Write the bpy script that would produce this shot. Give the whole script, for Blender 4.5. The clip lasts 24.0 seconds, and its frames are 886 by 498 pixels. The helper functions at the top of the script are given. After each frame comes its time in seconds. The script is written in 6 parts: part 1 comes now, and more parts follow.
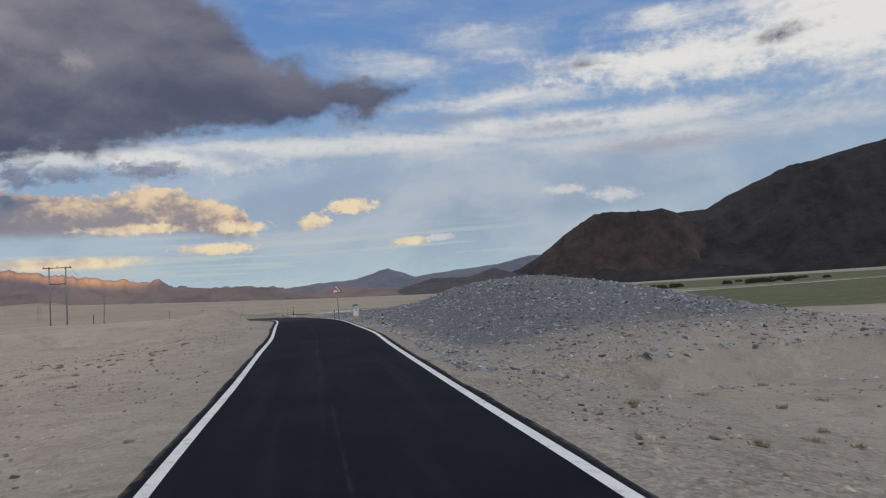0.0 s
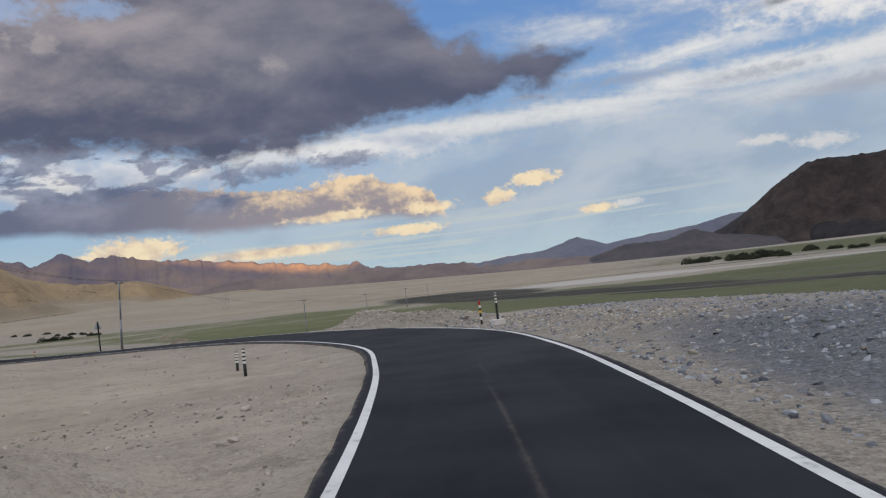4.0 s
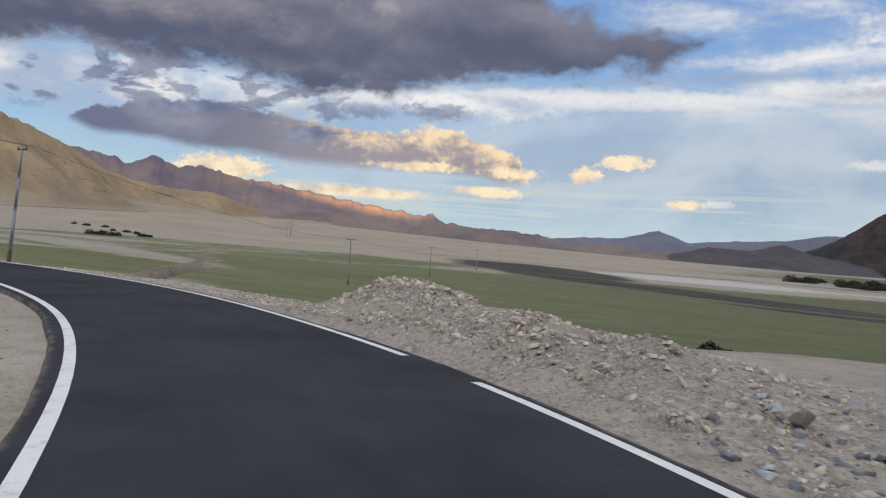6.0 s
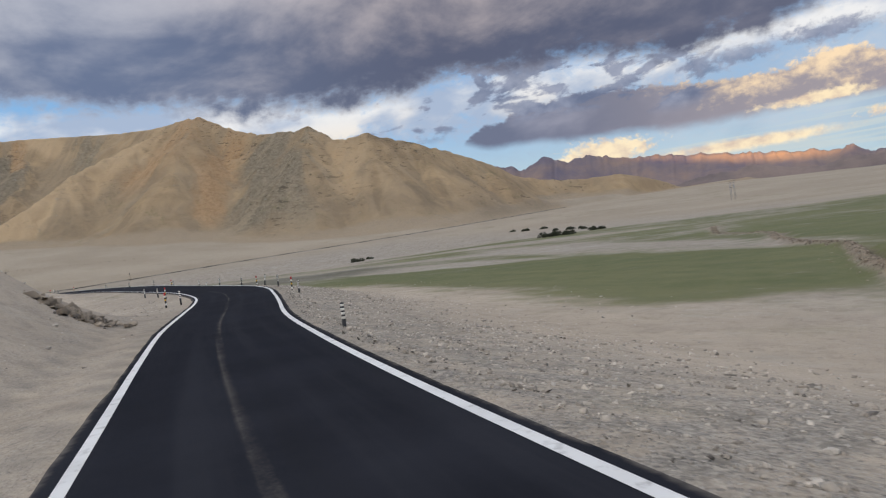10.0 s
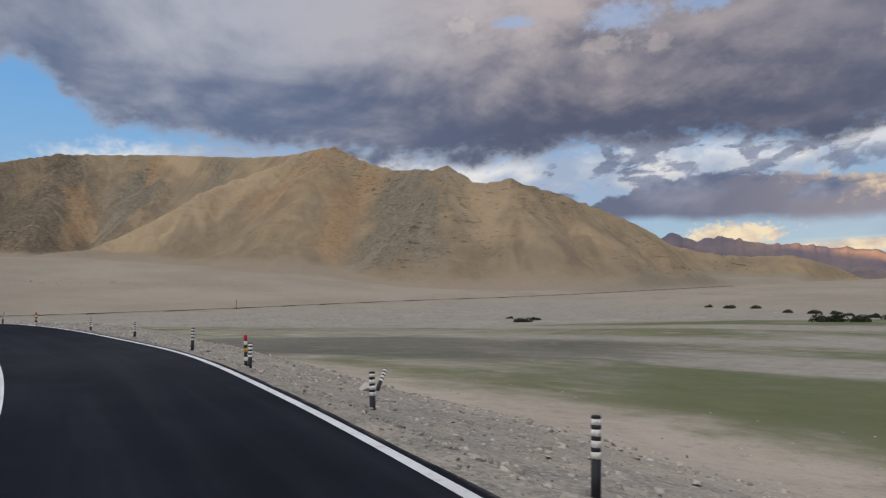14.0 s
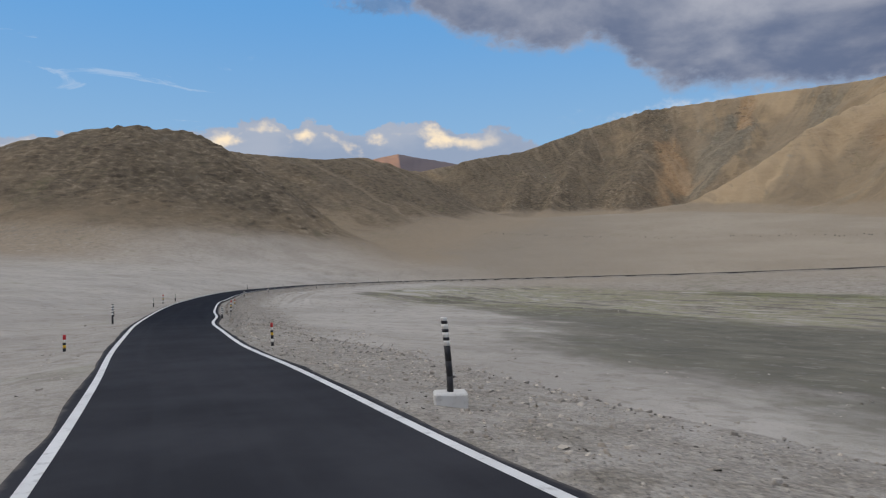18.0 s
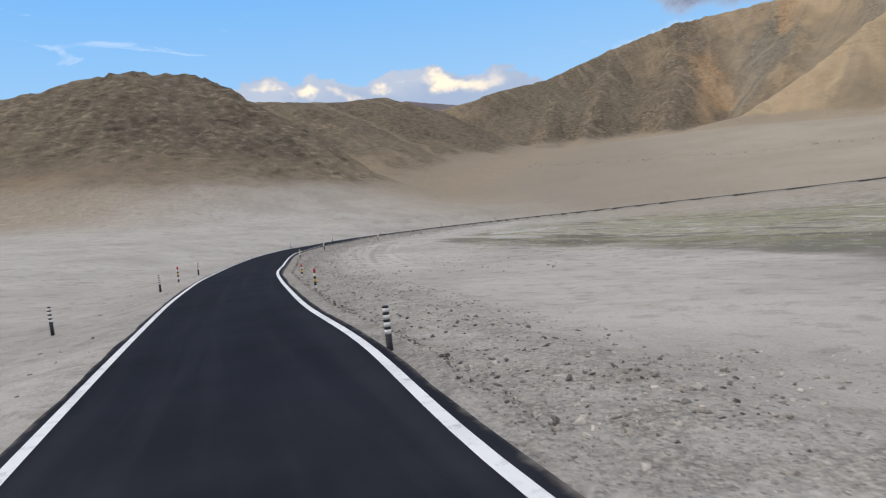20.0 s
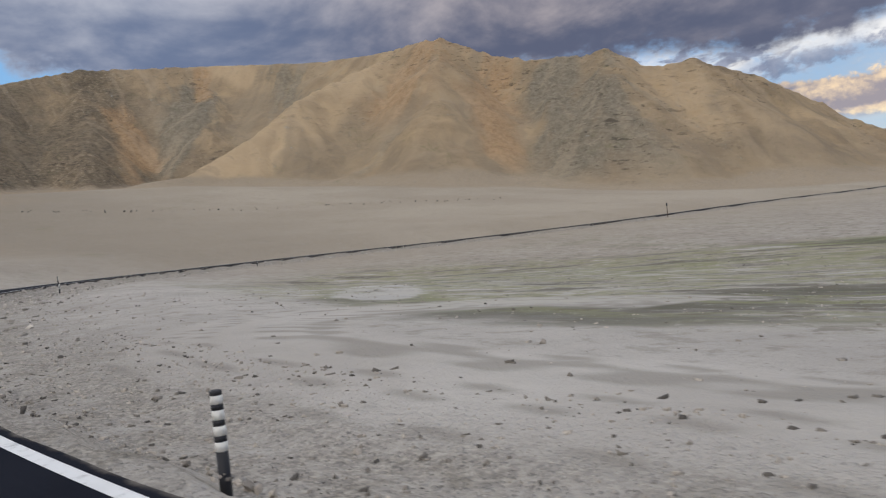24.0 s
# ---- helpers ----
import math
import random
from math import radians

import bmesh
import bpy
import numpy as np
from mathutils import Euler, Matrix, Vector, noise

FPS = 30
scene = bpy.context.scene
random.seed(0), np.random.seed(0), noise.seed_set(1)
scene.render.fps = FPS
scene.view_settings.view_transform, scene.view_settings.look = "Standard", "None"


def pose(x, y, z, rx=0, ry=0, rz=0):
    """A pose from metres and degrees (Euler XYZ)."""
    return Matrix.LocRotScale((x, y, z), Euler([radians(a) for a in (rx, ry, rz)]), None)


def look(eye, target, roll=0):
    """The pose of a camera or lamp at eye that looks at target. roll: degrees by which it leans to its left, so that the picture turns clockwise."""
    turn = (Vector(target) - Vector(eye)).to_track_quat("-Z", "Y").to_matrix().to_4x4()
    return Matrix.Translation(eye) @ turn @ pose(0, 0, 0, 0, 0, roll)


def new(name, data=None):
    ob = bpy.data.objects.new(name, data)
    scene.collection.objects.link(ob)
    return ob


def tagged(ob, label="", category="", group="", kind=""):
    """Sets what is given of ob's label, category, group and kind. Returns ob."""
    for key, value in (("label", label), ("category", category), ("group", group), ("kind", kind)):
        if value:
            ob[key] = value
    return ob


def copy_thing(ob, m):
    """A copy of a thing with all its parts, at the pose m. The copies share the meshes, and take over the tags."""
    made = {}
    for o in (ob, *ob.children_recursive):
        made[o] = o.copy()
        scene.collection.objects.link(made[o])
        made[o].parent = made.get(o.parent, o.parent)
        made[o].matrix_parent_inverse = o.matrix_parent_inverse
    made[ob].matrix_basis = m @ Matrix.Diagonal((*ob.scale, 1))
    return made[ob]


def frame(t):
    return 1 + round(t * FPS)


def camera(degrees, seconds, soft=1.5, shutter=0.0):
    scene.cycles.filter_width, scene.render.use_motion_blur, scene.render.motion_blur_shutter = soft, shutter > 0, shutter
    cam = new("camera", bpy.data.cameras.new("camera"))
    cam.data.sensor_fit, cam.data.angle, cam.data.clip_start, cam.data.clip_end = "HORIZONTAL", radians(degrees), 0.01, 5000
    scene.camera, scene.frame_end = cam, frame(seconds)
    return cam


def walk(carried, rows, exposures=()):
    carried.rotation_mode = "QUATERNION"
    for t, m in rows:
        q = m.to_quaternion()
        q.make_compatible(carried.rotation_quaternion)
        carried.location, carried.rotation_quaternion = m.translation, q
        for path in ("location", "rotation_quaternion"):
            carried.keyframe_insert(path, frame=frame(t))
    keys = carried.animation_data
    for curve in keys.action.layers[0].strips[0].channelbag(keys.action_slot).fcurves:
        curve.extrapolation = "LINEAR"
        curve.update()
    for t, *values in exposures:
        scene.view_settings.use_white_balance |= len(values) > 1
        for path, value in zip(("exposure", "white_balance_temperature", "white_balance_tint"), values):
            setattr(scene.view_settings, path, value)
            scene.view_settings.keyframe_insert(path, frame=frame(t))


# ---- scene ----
cam = camera(62.4, 24.0, soft=1.2, shutter=0.06)
ROWS = [  # seconds, x, y, z, pitch, roll, yaw
    (0.0, 0.00, -0.00, 1.80, 3.46, 3.65, -0.98),
    (0.5, -1.90, 10.69, 1.90, 2.27, 4.56, -1.72),
    (1.0, -3.77, 21.26, 1.99, 1.51, 5.14, -2.32),
    (1.5, -5.59, 31.46, 2.10, 1.02, 4.09, -4.94),
    (2.0, -7.41, 41.09, 2.14, 1.25, 3.79, -6.47),
    (2.5, -9.06, 50.05, 2.17, 1.99, 4.13, -5.01),
    (3.0, -10.92, 58.53, 2.12, 3.05, 4.60, -0.40),
    (3.5, -12.67, 66.72, 2.02, 2.96, 6.95, 9.36),
    (4.0, -14.42, 74.62, 1.91, 2.57, 6.62, 13.81),
    (4.5, -16.26, 82.15, 1.80, 1.96, 4.48, 14.98),
    (5.0, -18.31, 89.24, 1.70, 1.22, 1.39, 14.93),
    (5.5, -20.67, 95.79, 1.63, 0.44, -1.77, 15.69),
    (6.0, -23.46, 101.73, 1.60, -0.28, -4.12, 19.30),
    (6.5, -27.17, 106.91, 1.59, -0.24, -4.09, 26.03),
    (7.0, -31.59, 111.36, 1.57, 0.12, -2.22, 33.61),
    (7.5, -36.54, 115.13, 1.54, 0.36, -0.17, 39.75),
    (8.0, -41.93, 118.19, 1.47, 0.30, 1.60, 44.36),
    (8.5, -47.77, 120.91, 1.38, 0.22, 3.23, 47.45),
    (9.0, -54.04, 123.31, 1.29, 0.28, 4.35, 48.99),
    (9.5, -60.87, 125.85, 1.20, 0.12, 5.84, 49.73),
    (10.0, -68.16, 128.51, 1.15, -0.89, 8.03, 49.63),
    (10.5, -75.81, 131.36, 1.12, -2.10, 9.99, 48.86),
    (11.0, -83.70, 134.48, 1.12, -2.87, 10.82, 47.57),
    (11.5, -91.72, 137.94, 1.14, -2.52, 9.59, 45.93),
    (12.0, -99.77, 141.82, 1.21, -0.42, 5.40, 44.11),
    (12.5, -107.83, 145.38, 1.24, 1.48, 1.72, 43.99),
    (13.0, -115.97, 148.48, 1.27, 2.55, -0.19, 46.65),
    (13.5, -124.24, 151.06, 1.35, 3.50, -0.06, 51.51),
    (14.0, -132.69, 152.90, 1.49, 4.46, 1.05, 58.11),
    (14.5, -141.11, 153.94, 1.62, 4.89, 2.16, 64.74),
    (15.0, -149.78, 154.29, 1.92, 5.10, 3.04, 71.87),
    (15.5, -158.44, 153.98, 2.24, 5.92, 2.56, 76.33),
    (16.0, -166.98, 153.06, 2.51, 6.41, 1.25, 79.68),
    (16.5, -175.41, 151.44, 2.72, 5.84, -0.05, 82.73),
    (17.0, -183.67, 149.11, 2.80, 5.06, -0.91, 87.85),
    (17.5, -191.56, 146.07, 2.74, 3.57, -0.49, 95.06),
    (18.0, -199.15, 142.41, 2.63, 1.87, 1.16, 100.74),
    (18.5, -206.62, 138.13, 2.45, 0.57, 3.34, 103.31),
    (19.0, -214.17, 133.58, 2.31, -0.52, 4.72, 104.36),
    (19.5, -221.91, 128.82, 2.20, -1.45, 5.50, 103.90),
    (20.0, -229.96, 123.92, 2.10, -2.29, 5.93, 101.95),
    (20.5, -238.43, 118.93, 2.00, -3.08, 6.23, 98.52),
    (21.0, -247.44, 113.91, 1.89, -3.90, 6.64, 93.62),
    (21.5, -256.83, 109.12, 1.85, -4.69, 8.65, 87.26),
    (22.0, -266.33, 104.52, 1.85, -0.08, 7.94, 82.50),
    (22.5, -275.93, 100.26, 1.90, -0.78, 7.59, 80.82),
    (23.0, -285.49, 96.57, 2.01, -2.49, 6.64, 72.11),
    (23.5, -294.97, 93.27, 2.10, -1.56, 4.88, 63.20),
    (24.0, -304.35, 90.27, 2.17, -1.08, 5.06, 54.08),
]

walk(cam, [(t, pose(x, y, z, 90 + pitch, roll, yaw)) for t, x, y, z, pitch, roll, yaw in ROWS],
     exposures=[(0.0, 1.18), (1.5, 1.27), (3.5, 1.28), (6.0, 1.5), (9.0, 1.52), (12.0, 1.46), (14.0, 1.36), (18.5, 1.38), (21.0, 2.04), (22.0, 1.72), (23.0, 1.76), (24.0, 1.58)])

# ---- light: low sun behind the southern ridge, broken evening cloud ----
SUN_AZ, SUN_EL = radians(-160.0), radians(3.5)      # counted to the left of +y


class Val:
    """A number in a node tree, with arithmetic."""
    def __init__(self, tree, socket):
        self.tree, self.socket = tree, socket

    def op(self, name, *others, clamp=False):
        n = self.tree.nodes.new("ShaderNodeMath")
        n.operation, n.use_clamp = name, clamp
        for k, o in enumerate((self,) + others):
            if isinstance(o, Val):
                self.tree.links.new(o.socket, n.inputs[k])
            else:
                n.inputs[k].default_value = o
        return Val(self.tree, n.outputs[0])

    def __add__(self, o): return self.op("ADD", o)
    def __radd__(self, o): return self + o
    def __sub__(self, o): return self.op("SUBTRACT", o)
    def __rsub__(self, o): return (self * -1.0) + o
    def __mul__(self, o): return self.op("MULTIPLY", o)
    def __rmul__(self, o): return self * o
    def __truediv__(self, o): return self.op("DIVIDE", o)
    def most(self, o): return self.op("MAXIMUM", o)
    def least(self, o): return self.op("MINIMUM", o)
    def absolute(self): return self.op("ABSOLUTE")
    def square(self): return self * self
    def root(self): return self.op("SQRT")

    def step(self, a, b):
        """0 below a, 1 above b, smooth between (a may be the larger)."""
        n = self.tree.nodes.new("ShaderNodeMapRange")
        n.interpolation_type, n.clamp = "SMOOTHSTEP", True
        lo, hi, x, y = (a, b, 0.0, 1.0) if a < b else (b, a, 1.0, 0.0)
        n.inputs["From Min"].default_value, n.inputs["From Max"].default_value = lo, hi
        n.inputs["To Min"].default_value, n.inputs["To Max"].default_value = x, y
        self.tree.links.new(self.socket, n.inputs["Value"])
        return Val(self.tree, n.outputs["Result"])


def combine(tree, x, y, z):
    n = tree.nodes.new("ShaderNodeCombineXYZ")
    for k, o in enumerate((x, y, z)):
        if isinstance(o, Val):
            tree.links.new(o.socket, n.inputs[k])
        else:
            n.inputs[k].default_value = o
    return n.outputs[0]


def noise_of(tree, vector, scale, detail=4.0, rough=0.55, distort=0.0):
    n = tree.nodes.new("ShaderNodeTexNoise")
    n.inputs["Scale"].default_value, n.inputs["Detail"].default_value = scale, detail
    n.inputs["Roughness"].default_value, n.inputs["Distortion"].default_value = rough, distort
    if vector is not None:
        tree.links.new(vector, n.inputs["Vector"])
    return Val(tree, n.outputs["Fac"])


def mixed(tree, factor, a, b):
    n = tree.nodes.new("ShaderNodeMix")
    n.data_type, n.clamp_factor = "RGBA", True
    for socket, o in ((n.inputs[0], factor), (n.inputs[6], a), (n.inputs[7], b)):
        if isinstance(o, Val):
            tree.links.new(o.socket, socket)
        elif isinstance(o, (int, float)):
            socket.default_value = o
        elif isinstance(o, tuple):
            socket.default_value = (*o, 1.0)
        else:
            tree.links.new(o, socket)
    return n.outputs[2]


def evening_sky():
    world = bpy.data.worlds.new("evening_sky")
    scene.world, world.use_nodes = world, True
    tree = world.node_tree
    nodes, link = tree.nodes, tree.links.new
    back = nodes["Background"]
    sky = nodes.new("ShaderNodeTexSky")
    sky.sky_type, sky.sun_disc = "NISHITA", False
    sky.sun_elevation, sky.sun_rotation = radians(24), -SUN_AZ
    sky.altitude, sky.air_density, sky.dust_density, sky.ozone_density = 4200, 1.0, 0.6, 2.0
    where = nodes.new("ShaderNodeTexCoord").outputs["Generated"]
    part_ = nodes.new("ShaderNodeSeparateXYZ")
    link(where, part_.inputs[0])
    x, y, z = (Val(tree, part_.outputs[k]) for k in range(3))
    az = (x * -1.0).op("ARCTAN2", y) * 57.2958           # degrees left of +y
    el = z.op("ARCSINE") * 57.2958
    flat = combine(tree, az * 0.1, el * 0.19, 0.0)
    fine = noise_of(tree, flat, 2.3, 9.0, 0.58, 0.25)
    bubble = noise_of(tree, combine(tree, az * 0.1, el * 0.13, 2.0), 6.5, 6.0, 0.55)
    broad = noise_of(tree, combine(tree, az * 0.1, el * 0.24, 5.0), 0.8, 3.0, 0.5, 0.3)
    folds = noise_of(tree, combine(tree, az * 0.1 + el * 0.03, el * 0.18, 9.0), 1.6, 6.0, 0.48, 0.12)
    wisp = noise_of(tree, combine(tree, az * 0.05 + el * 0.06, el * 0.24 - az * 0.02, 3.0), 2.6, 8.0, 0.62, 0.9)
    nub = noise_of(tree, combine(tree, az * 0.1, el * 0.14, 12.0), 15.0, 6.0, 0.6, 0.3)
    curl = (fine - 0.5)

    def puff(a0, e0, ra, re, edge=0.5, rag=2.2, tilt=0.0):
        """A ragged oval of cloud about (a0, e0), degrees."""
        da, de = az - a0, el - e0
        if tilt:
            de = de - da * tilt
        d = ((da / ra).square() + (de / re).square()).root()
        return (d - curl * (rag * 0.8) - (bubble - 0.5) * (rag * 0.5) - (nub - 0.5) * (2.2 if ra < 4 else 0.9)).step(1.0 + edge, 1.0 - edge)

    def along(first, *turns):
        """A height that changes by each step between its azimuths."""
        h = Val(tree, nodes.new("ShaderNodeValue").outputs[0])
        h.socket.default_value = first
        for a, b, change in turns:
            h = h + az.step(a, b) * change
        return h

    def any_of(first, *rest):
        for r in rest:
            first = first.most(r)
        return first

    # clear sky, paler and greener low down
    low = el.step(24.0, 2.0)
    toned = nodes.new("ShaderNodeVectorMath")
    toned.operation = "SCALE"
    toned.inputs["Scale"].default_value = 0.05
    link(sky.outputs[0], toned.inputs[0])
    clear = mixed(tree, 0.8, toned.outputs[0], mixed(tree, low, mixed(tree, az.step(40.0, 90.0), (0.145, 0.305, 0.66), (0.13, 0.40, 0.82)), mixed(tree, el.step(9.0, 3.0), (0.36, 0.57, 0.78), (0.46, 0.60, 0.66))))
    # thin high cloud over the east and north: soft veils torn into wisps
    veil = noise_of(tree, combine(tree, az * 0.045 + el * 0.03, el * 0.16 - az * 0.012, 3.0), 2.4, 6.0, 0.5, 0.5)
    cover = any_of(puff(6, 11.8, 15, 0.75, 0.9, 1.0), puff(-14, 12.3, 12, 1.0, 0.9, 1.0), puff(-20, 16.0, 9, 1.7, 0.9, 2.2), puff(-33, 16.5, 7, 4.0, 0.95, 1.5),
                   puff(-7, 14.6, 8, 0.8, 0.9, 1.5) * 0.7, puff(-6, 19.0, 6, 1.2, 0.95, 2.2) * 0.5, puff(2, 17.6, 5, 1.2, 0.9, 1.8) * 0.55, puff(-14, 10.6, 20, 1.2, 0.9, 1.0) * 0.7, puff(-22, 19.0, 8, 0.9, 0.95, 2.0) * 0.7)
    thin = (cover * 0.95 + (veil - 0.5) * 1.1 + (wisp - 0.5) * 0.7 + az.step(40.0, 14.0) * 0.16).step(-0.05, 1.05) * az.step(44.0, 22.0) * el.step(1.0, 7.0)
    colour = mixed(tree, thin * 0.95, clear, mixed(tree, (cover * 0.55 + veil * 0.5 + (wisp - 0.5) * 0.5).step(0.30, 0.85), (0.42, 0.48, 0.58), (0.86, 0.84, 0.81)))
    haze = puff(-2, 7.0, 34, 4.4, 0.9, 0.6)
    colour = mixed(tree, haze * 0.9, colour, mixed(tree, folds.step(0.35, 0.65), (0.33, 0.41, 0.52), (0.48, 0.53, 0.60)))
    lens = any_of(puff(-11, 12.2, 3.4, 0.35, 0.8, 0.8), puff(-18, 10.1, 5.0, 0.5, 0.8, 0.8), puff(-2, 13.5, 3.4, 0.3, 0.8, 1.4), puff(5.5, 13.3, 1.6, 0.25, 0.7, 1.0))
    colour = mixed(tree, lens * 0.6, colour, (0.33, 0.36, 0.44))
    bars = noise_of(tree, combine(tree, az * 0.03, el * 0.9, 7.0), 2.2, 4.0, 0.5).step(0.5, 0.62) * el.step(6.5, 4.0) * az.step(45.0, 30.0) * az.step(-14.0, -2.0)
    colour = mixed(tree, bars * 0.7, colour, (0.52, 0.58, 0.58))
    # broken white cloud below the great one
    rims = any_of(puff(44, 10.0, 17, 2.0, 0.5, 2.4), puff(58, 9.6, 9, 1.4, 0.5, 2.0), puff(70, 10.8, 14, 1.6, 0.5, 1.6), puff(22, 11.0, 9, 0.9, 0.5, 2.0))
    colour = mixed(tree, rims * 0.9, colour, mixed(tree, folds.step(0.38, 0.62), (0.36, 0.43, 0.56), mixed(tree, el.step(11.0, 7.5), (0.80, 0.79, 0.78), (0.84, 0.74, 0.62))))
    # long bank over the valley, lit from behind along its top
    top = along(4.6, (12.4, 14.2, 2.9), (14.5, 19, 1.5), (20, 24, -0.4), (26, 37, 0.8), (39, 45, -1.3), (45, 49, -2.6))
    foot = along(5.3, (15, 22, 0.4), (30, 44, 0.5), (44, 50, 1.8))
    bank = (top - el + curl * 1.7 + (bubble - 0.5) * 1.0 + (nub - 0.5) * 1.0).step(-0.10, 0.30) * (el - foot + curl * 1.2).step(-0.4, 0.5) * az.step(52.0, 46.0)
    shade = ((bubble - 0.5) * 0.9 + (nub - 0.5) * 0.7 + (fine - 0.5) * 1.0 - (top - el) * 0.20 + az.step(44.0, 22.0) * 0.72).step(0.20, 0.86)
    colour = mixed(tree, bank, colour, mixed(tree, shade, mixed(tree, az.step(44.0, 20.0), mixed(tree, folds.step(0.35, 0.65), (0.14, 0.16, 0.235), (0.27, 0.28, 0.36)), (0.31, 0.28, 0.31)), (0.86, 0.66, 0.44)))
    gold = any_of(puff(8.7, 6.1, 1.2, 0.6, 0.3, 1.3), puff(5.7, 7.2, 1.7, 0.5, 0.3, 1.5), puff(16, 4.4, 2.6, 0.40, 0.4, 0.9), puff(14.6, 6.0, 2.2, 0.4, 0.4, 1.4),
                  puff(1.2, 4.3, 1.4, 0.3, 0.5, 1.0), puff(27, 3.7, 6.0, 0.4, 0.5, 1.4), puff(21.5, 6.0, 3.0, 0.35, 0.5, 1.4), puff(36.3, 4.7, 3.2, 0.9, 0.35, 0.7))
    colour = mixed(tree, gold * 0.9, colour, mixed(tree, (bubble * 0.7 + fine * 0.5).step(0.45, 0.68), (0.62, 0.48, 0.38), (0.93, 0.76, 0.50)))
    small = any_of(puff(-14.7, 6.7, 1.5, 0.5, 0.5, 1.4), puff(-11, 7.4, 1.4, 0.35, 0.5, 1.4), puff(-1, 4.4, 1.0, 0.25, 0.5, 1.0))
    colour = mixed(tree, small * 0.7, colour, (0.72, 0.70, 0.68))
    # the great dark cloud from the valley's head to the hills: its foot and its eastern brow
    under = along(17.2, (-2, 5, -3.2), (5, 16, -1.0), (16, 26, -1.5), (26, 31, -0.4), (31, 37, 1.0), (46, 52, -0.9), (60, 72, 0.5), (72, 82, 1.5), (82, 89, 3.8), (90, 98, 0.7), (98, 105, 4.0), (105, 112, 5.0))
    brow = along(15.8, (0, 6, 1.4), (6, 11, 1.2), (11, 16, 3.8), (16, 21, 14.0))
    rag = curl * 3.6 + (folds - 0.5) * 2.8 + (bubble - 0.5) * 1.8 + (nub - 0.5) * 0.8
    body = (el - under).least((brow - el) * 0.9) + rag
    great = body.step(-0.75, 0.95)
    shred = noise_of(tree, combine(tree, az * 0.1 + el * 0.05, el * 0.24, 4.0), 2.6, 7.0, 0.55, 0.35)
    torn = (shred + (bubble - 0.5) * 0.25 + (nub - 0.5) * 0.10).step(0.50, 0.60) * az.step(24.0, 30.0) * az.step(64.0, 54.0) * (el - under).step(-4.6, -3.2) * (el - under).step(1.2, 0.2)
    scraps = any_of(torn, puff(20.5, 10.3, 2.6, 0.6, 0.5, 1.6), puff(26.0, 9.9, 2.0, 0.5, 0.5, 1.8) * 0.8, puff(104.8, 20.4, 3.2, 0.6, 0.5, 1.6) * 0.6, puff(95.0, 18.5, 1.8, 0.5, 0.7, 1.8) * 0.7)
    # billows of the cloud's underside, foreshortened as a level sheet, with the side towards the evening light the paler
    deck = z.most(0.0) + 0.26
    px, py = x / deck, y / deck
    billow = noise_of(tree, combine(tree, px, py, 0.0), 2.3, 8.0, 0.55, 0.3)
    ahead = noise_of(tree, combine(tree, px + 0.025, py - 0.07, 0.0), 2.3, 8.0, 0.55, 0.3)
    swell = noise_of(tree, combine(tree, px, py, 8.0), 0.9, 3.0, 0.5, 0.2)
    glowing = any_of(puff(45, 17.0, 11, 3.2, 0.9, 1.4), puff(60, 19.5, 8, 2.4, 0.9, 1.4) * 0.8, puff(73, 18.5, 6, 1.6, 0.9, 1.4) * 0.4, puff(40, 20.5, 7, 2.0, 0.9, 1.4), puff(51, 21.5, 6, 2.0, 0.9, 1.4) * 1.3)
    lit = ((billow - 0.5) * 0.9 + (swell - 0.5) * 1.0 + (billow - ahead) * 1.3 + (fine - 0.5) * 0.25 + (el - under - 4.0).least(6.0) * 0.040 + glowing * 0.20 - puff(64, 14.5, 12, 3.5, 0.9, 1.2) * 0.13).step(-0.36, 0.58)
    dark = mixed(tree, lit, (0.092, 0.106, 0.165), mixed(tree, az.step(22.0, 44.0), (0.24, 0.235, 0.285), (0.47, 0.415, 0.42)))
    west = mixed(tree, lit, (0.132, 0.172, 0.275), (0.40, 0.425, 0.50))
    dark = mixed(tree, az.step(46.0, 76.0) * 0.9, dark, west)
    dark = mixed(tree, body.step(1.4, -0.3) * az.step(34.0, 60.0) * 0.35, dark, (0.55, 0.57, 0.64))
    colour = mixed(tree, scraps * 0.9, colour, mixed(tree, (folds * 0.6 + bubble * 0.5).step(0.40, 0.68), (0.125, 0.155, 0.245), (0.27, 0.30, 0.40)))
    colour = mixed(tree, great, colour, dark)
    gap = any_of(puff(43.4, 21.3, 2.4, 0.9, 0.6, 1.2), puff(37.4, 21.6, 2.0, 0.6, 0.6, 1.2), puff(52, 21.5, 1.4, 0.4, 0.6, 1.2))
    colour = mixed(tree, gap * 0.6, colour, (0.30, 0.45, 0.72))
    bright = any_of(puff(56.1, 21.4, 1.1, 0.6, 0.4, 1.0), puff(45.0, 19.4, 1.8, 0.5, 0.5, 1.0), puff(41.0, 19.0, 0.9, 0.6, 0.5, 1.0), puff(25.0, 17.7, 0.9, 0.5, 0.8, 0.9))
    colour = mixed(tree, bright * 0.22, colour, (0.72, 0.64, 0.58))
    # a row of cumulus over the western saddle
    heads = along(9.15, (90, 96, 1.9), (99, 102, 0.7), (105, 107, -0.9), (108, 110, 1.0), (111, 111.8, -0.5), (112.2, 113.2, 0.6), (115, 118, -0.9), (120, 124, -0.8), (126, 134, -0.6))
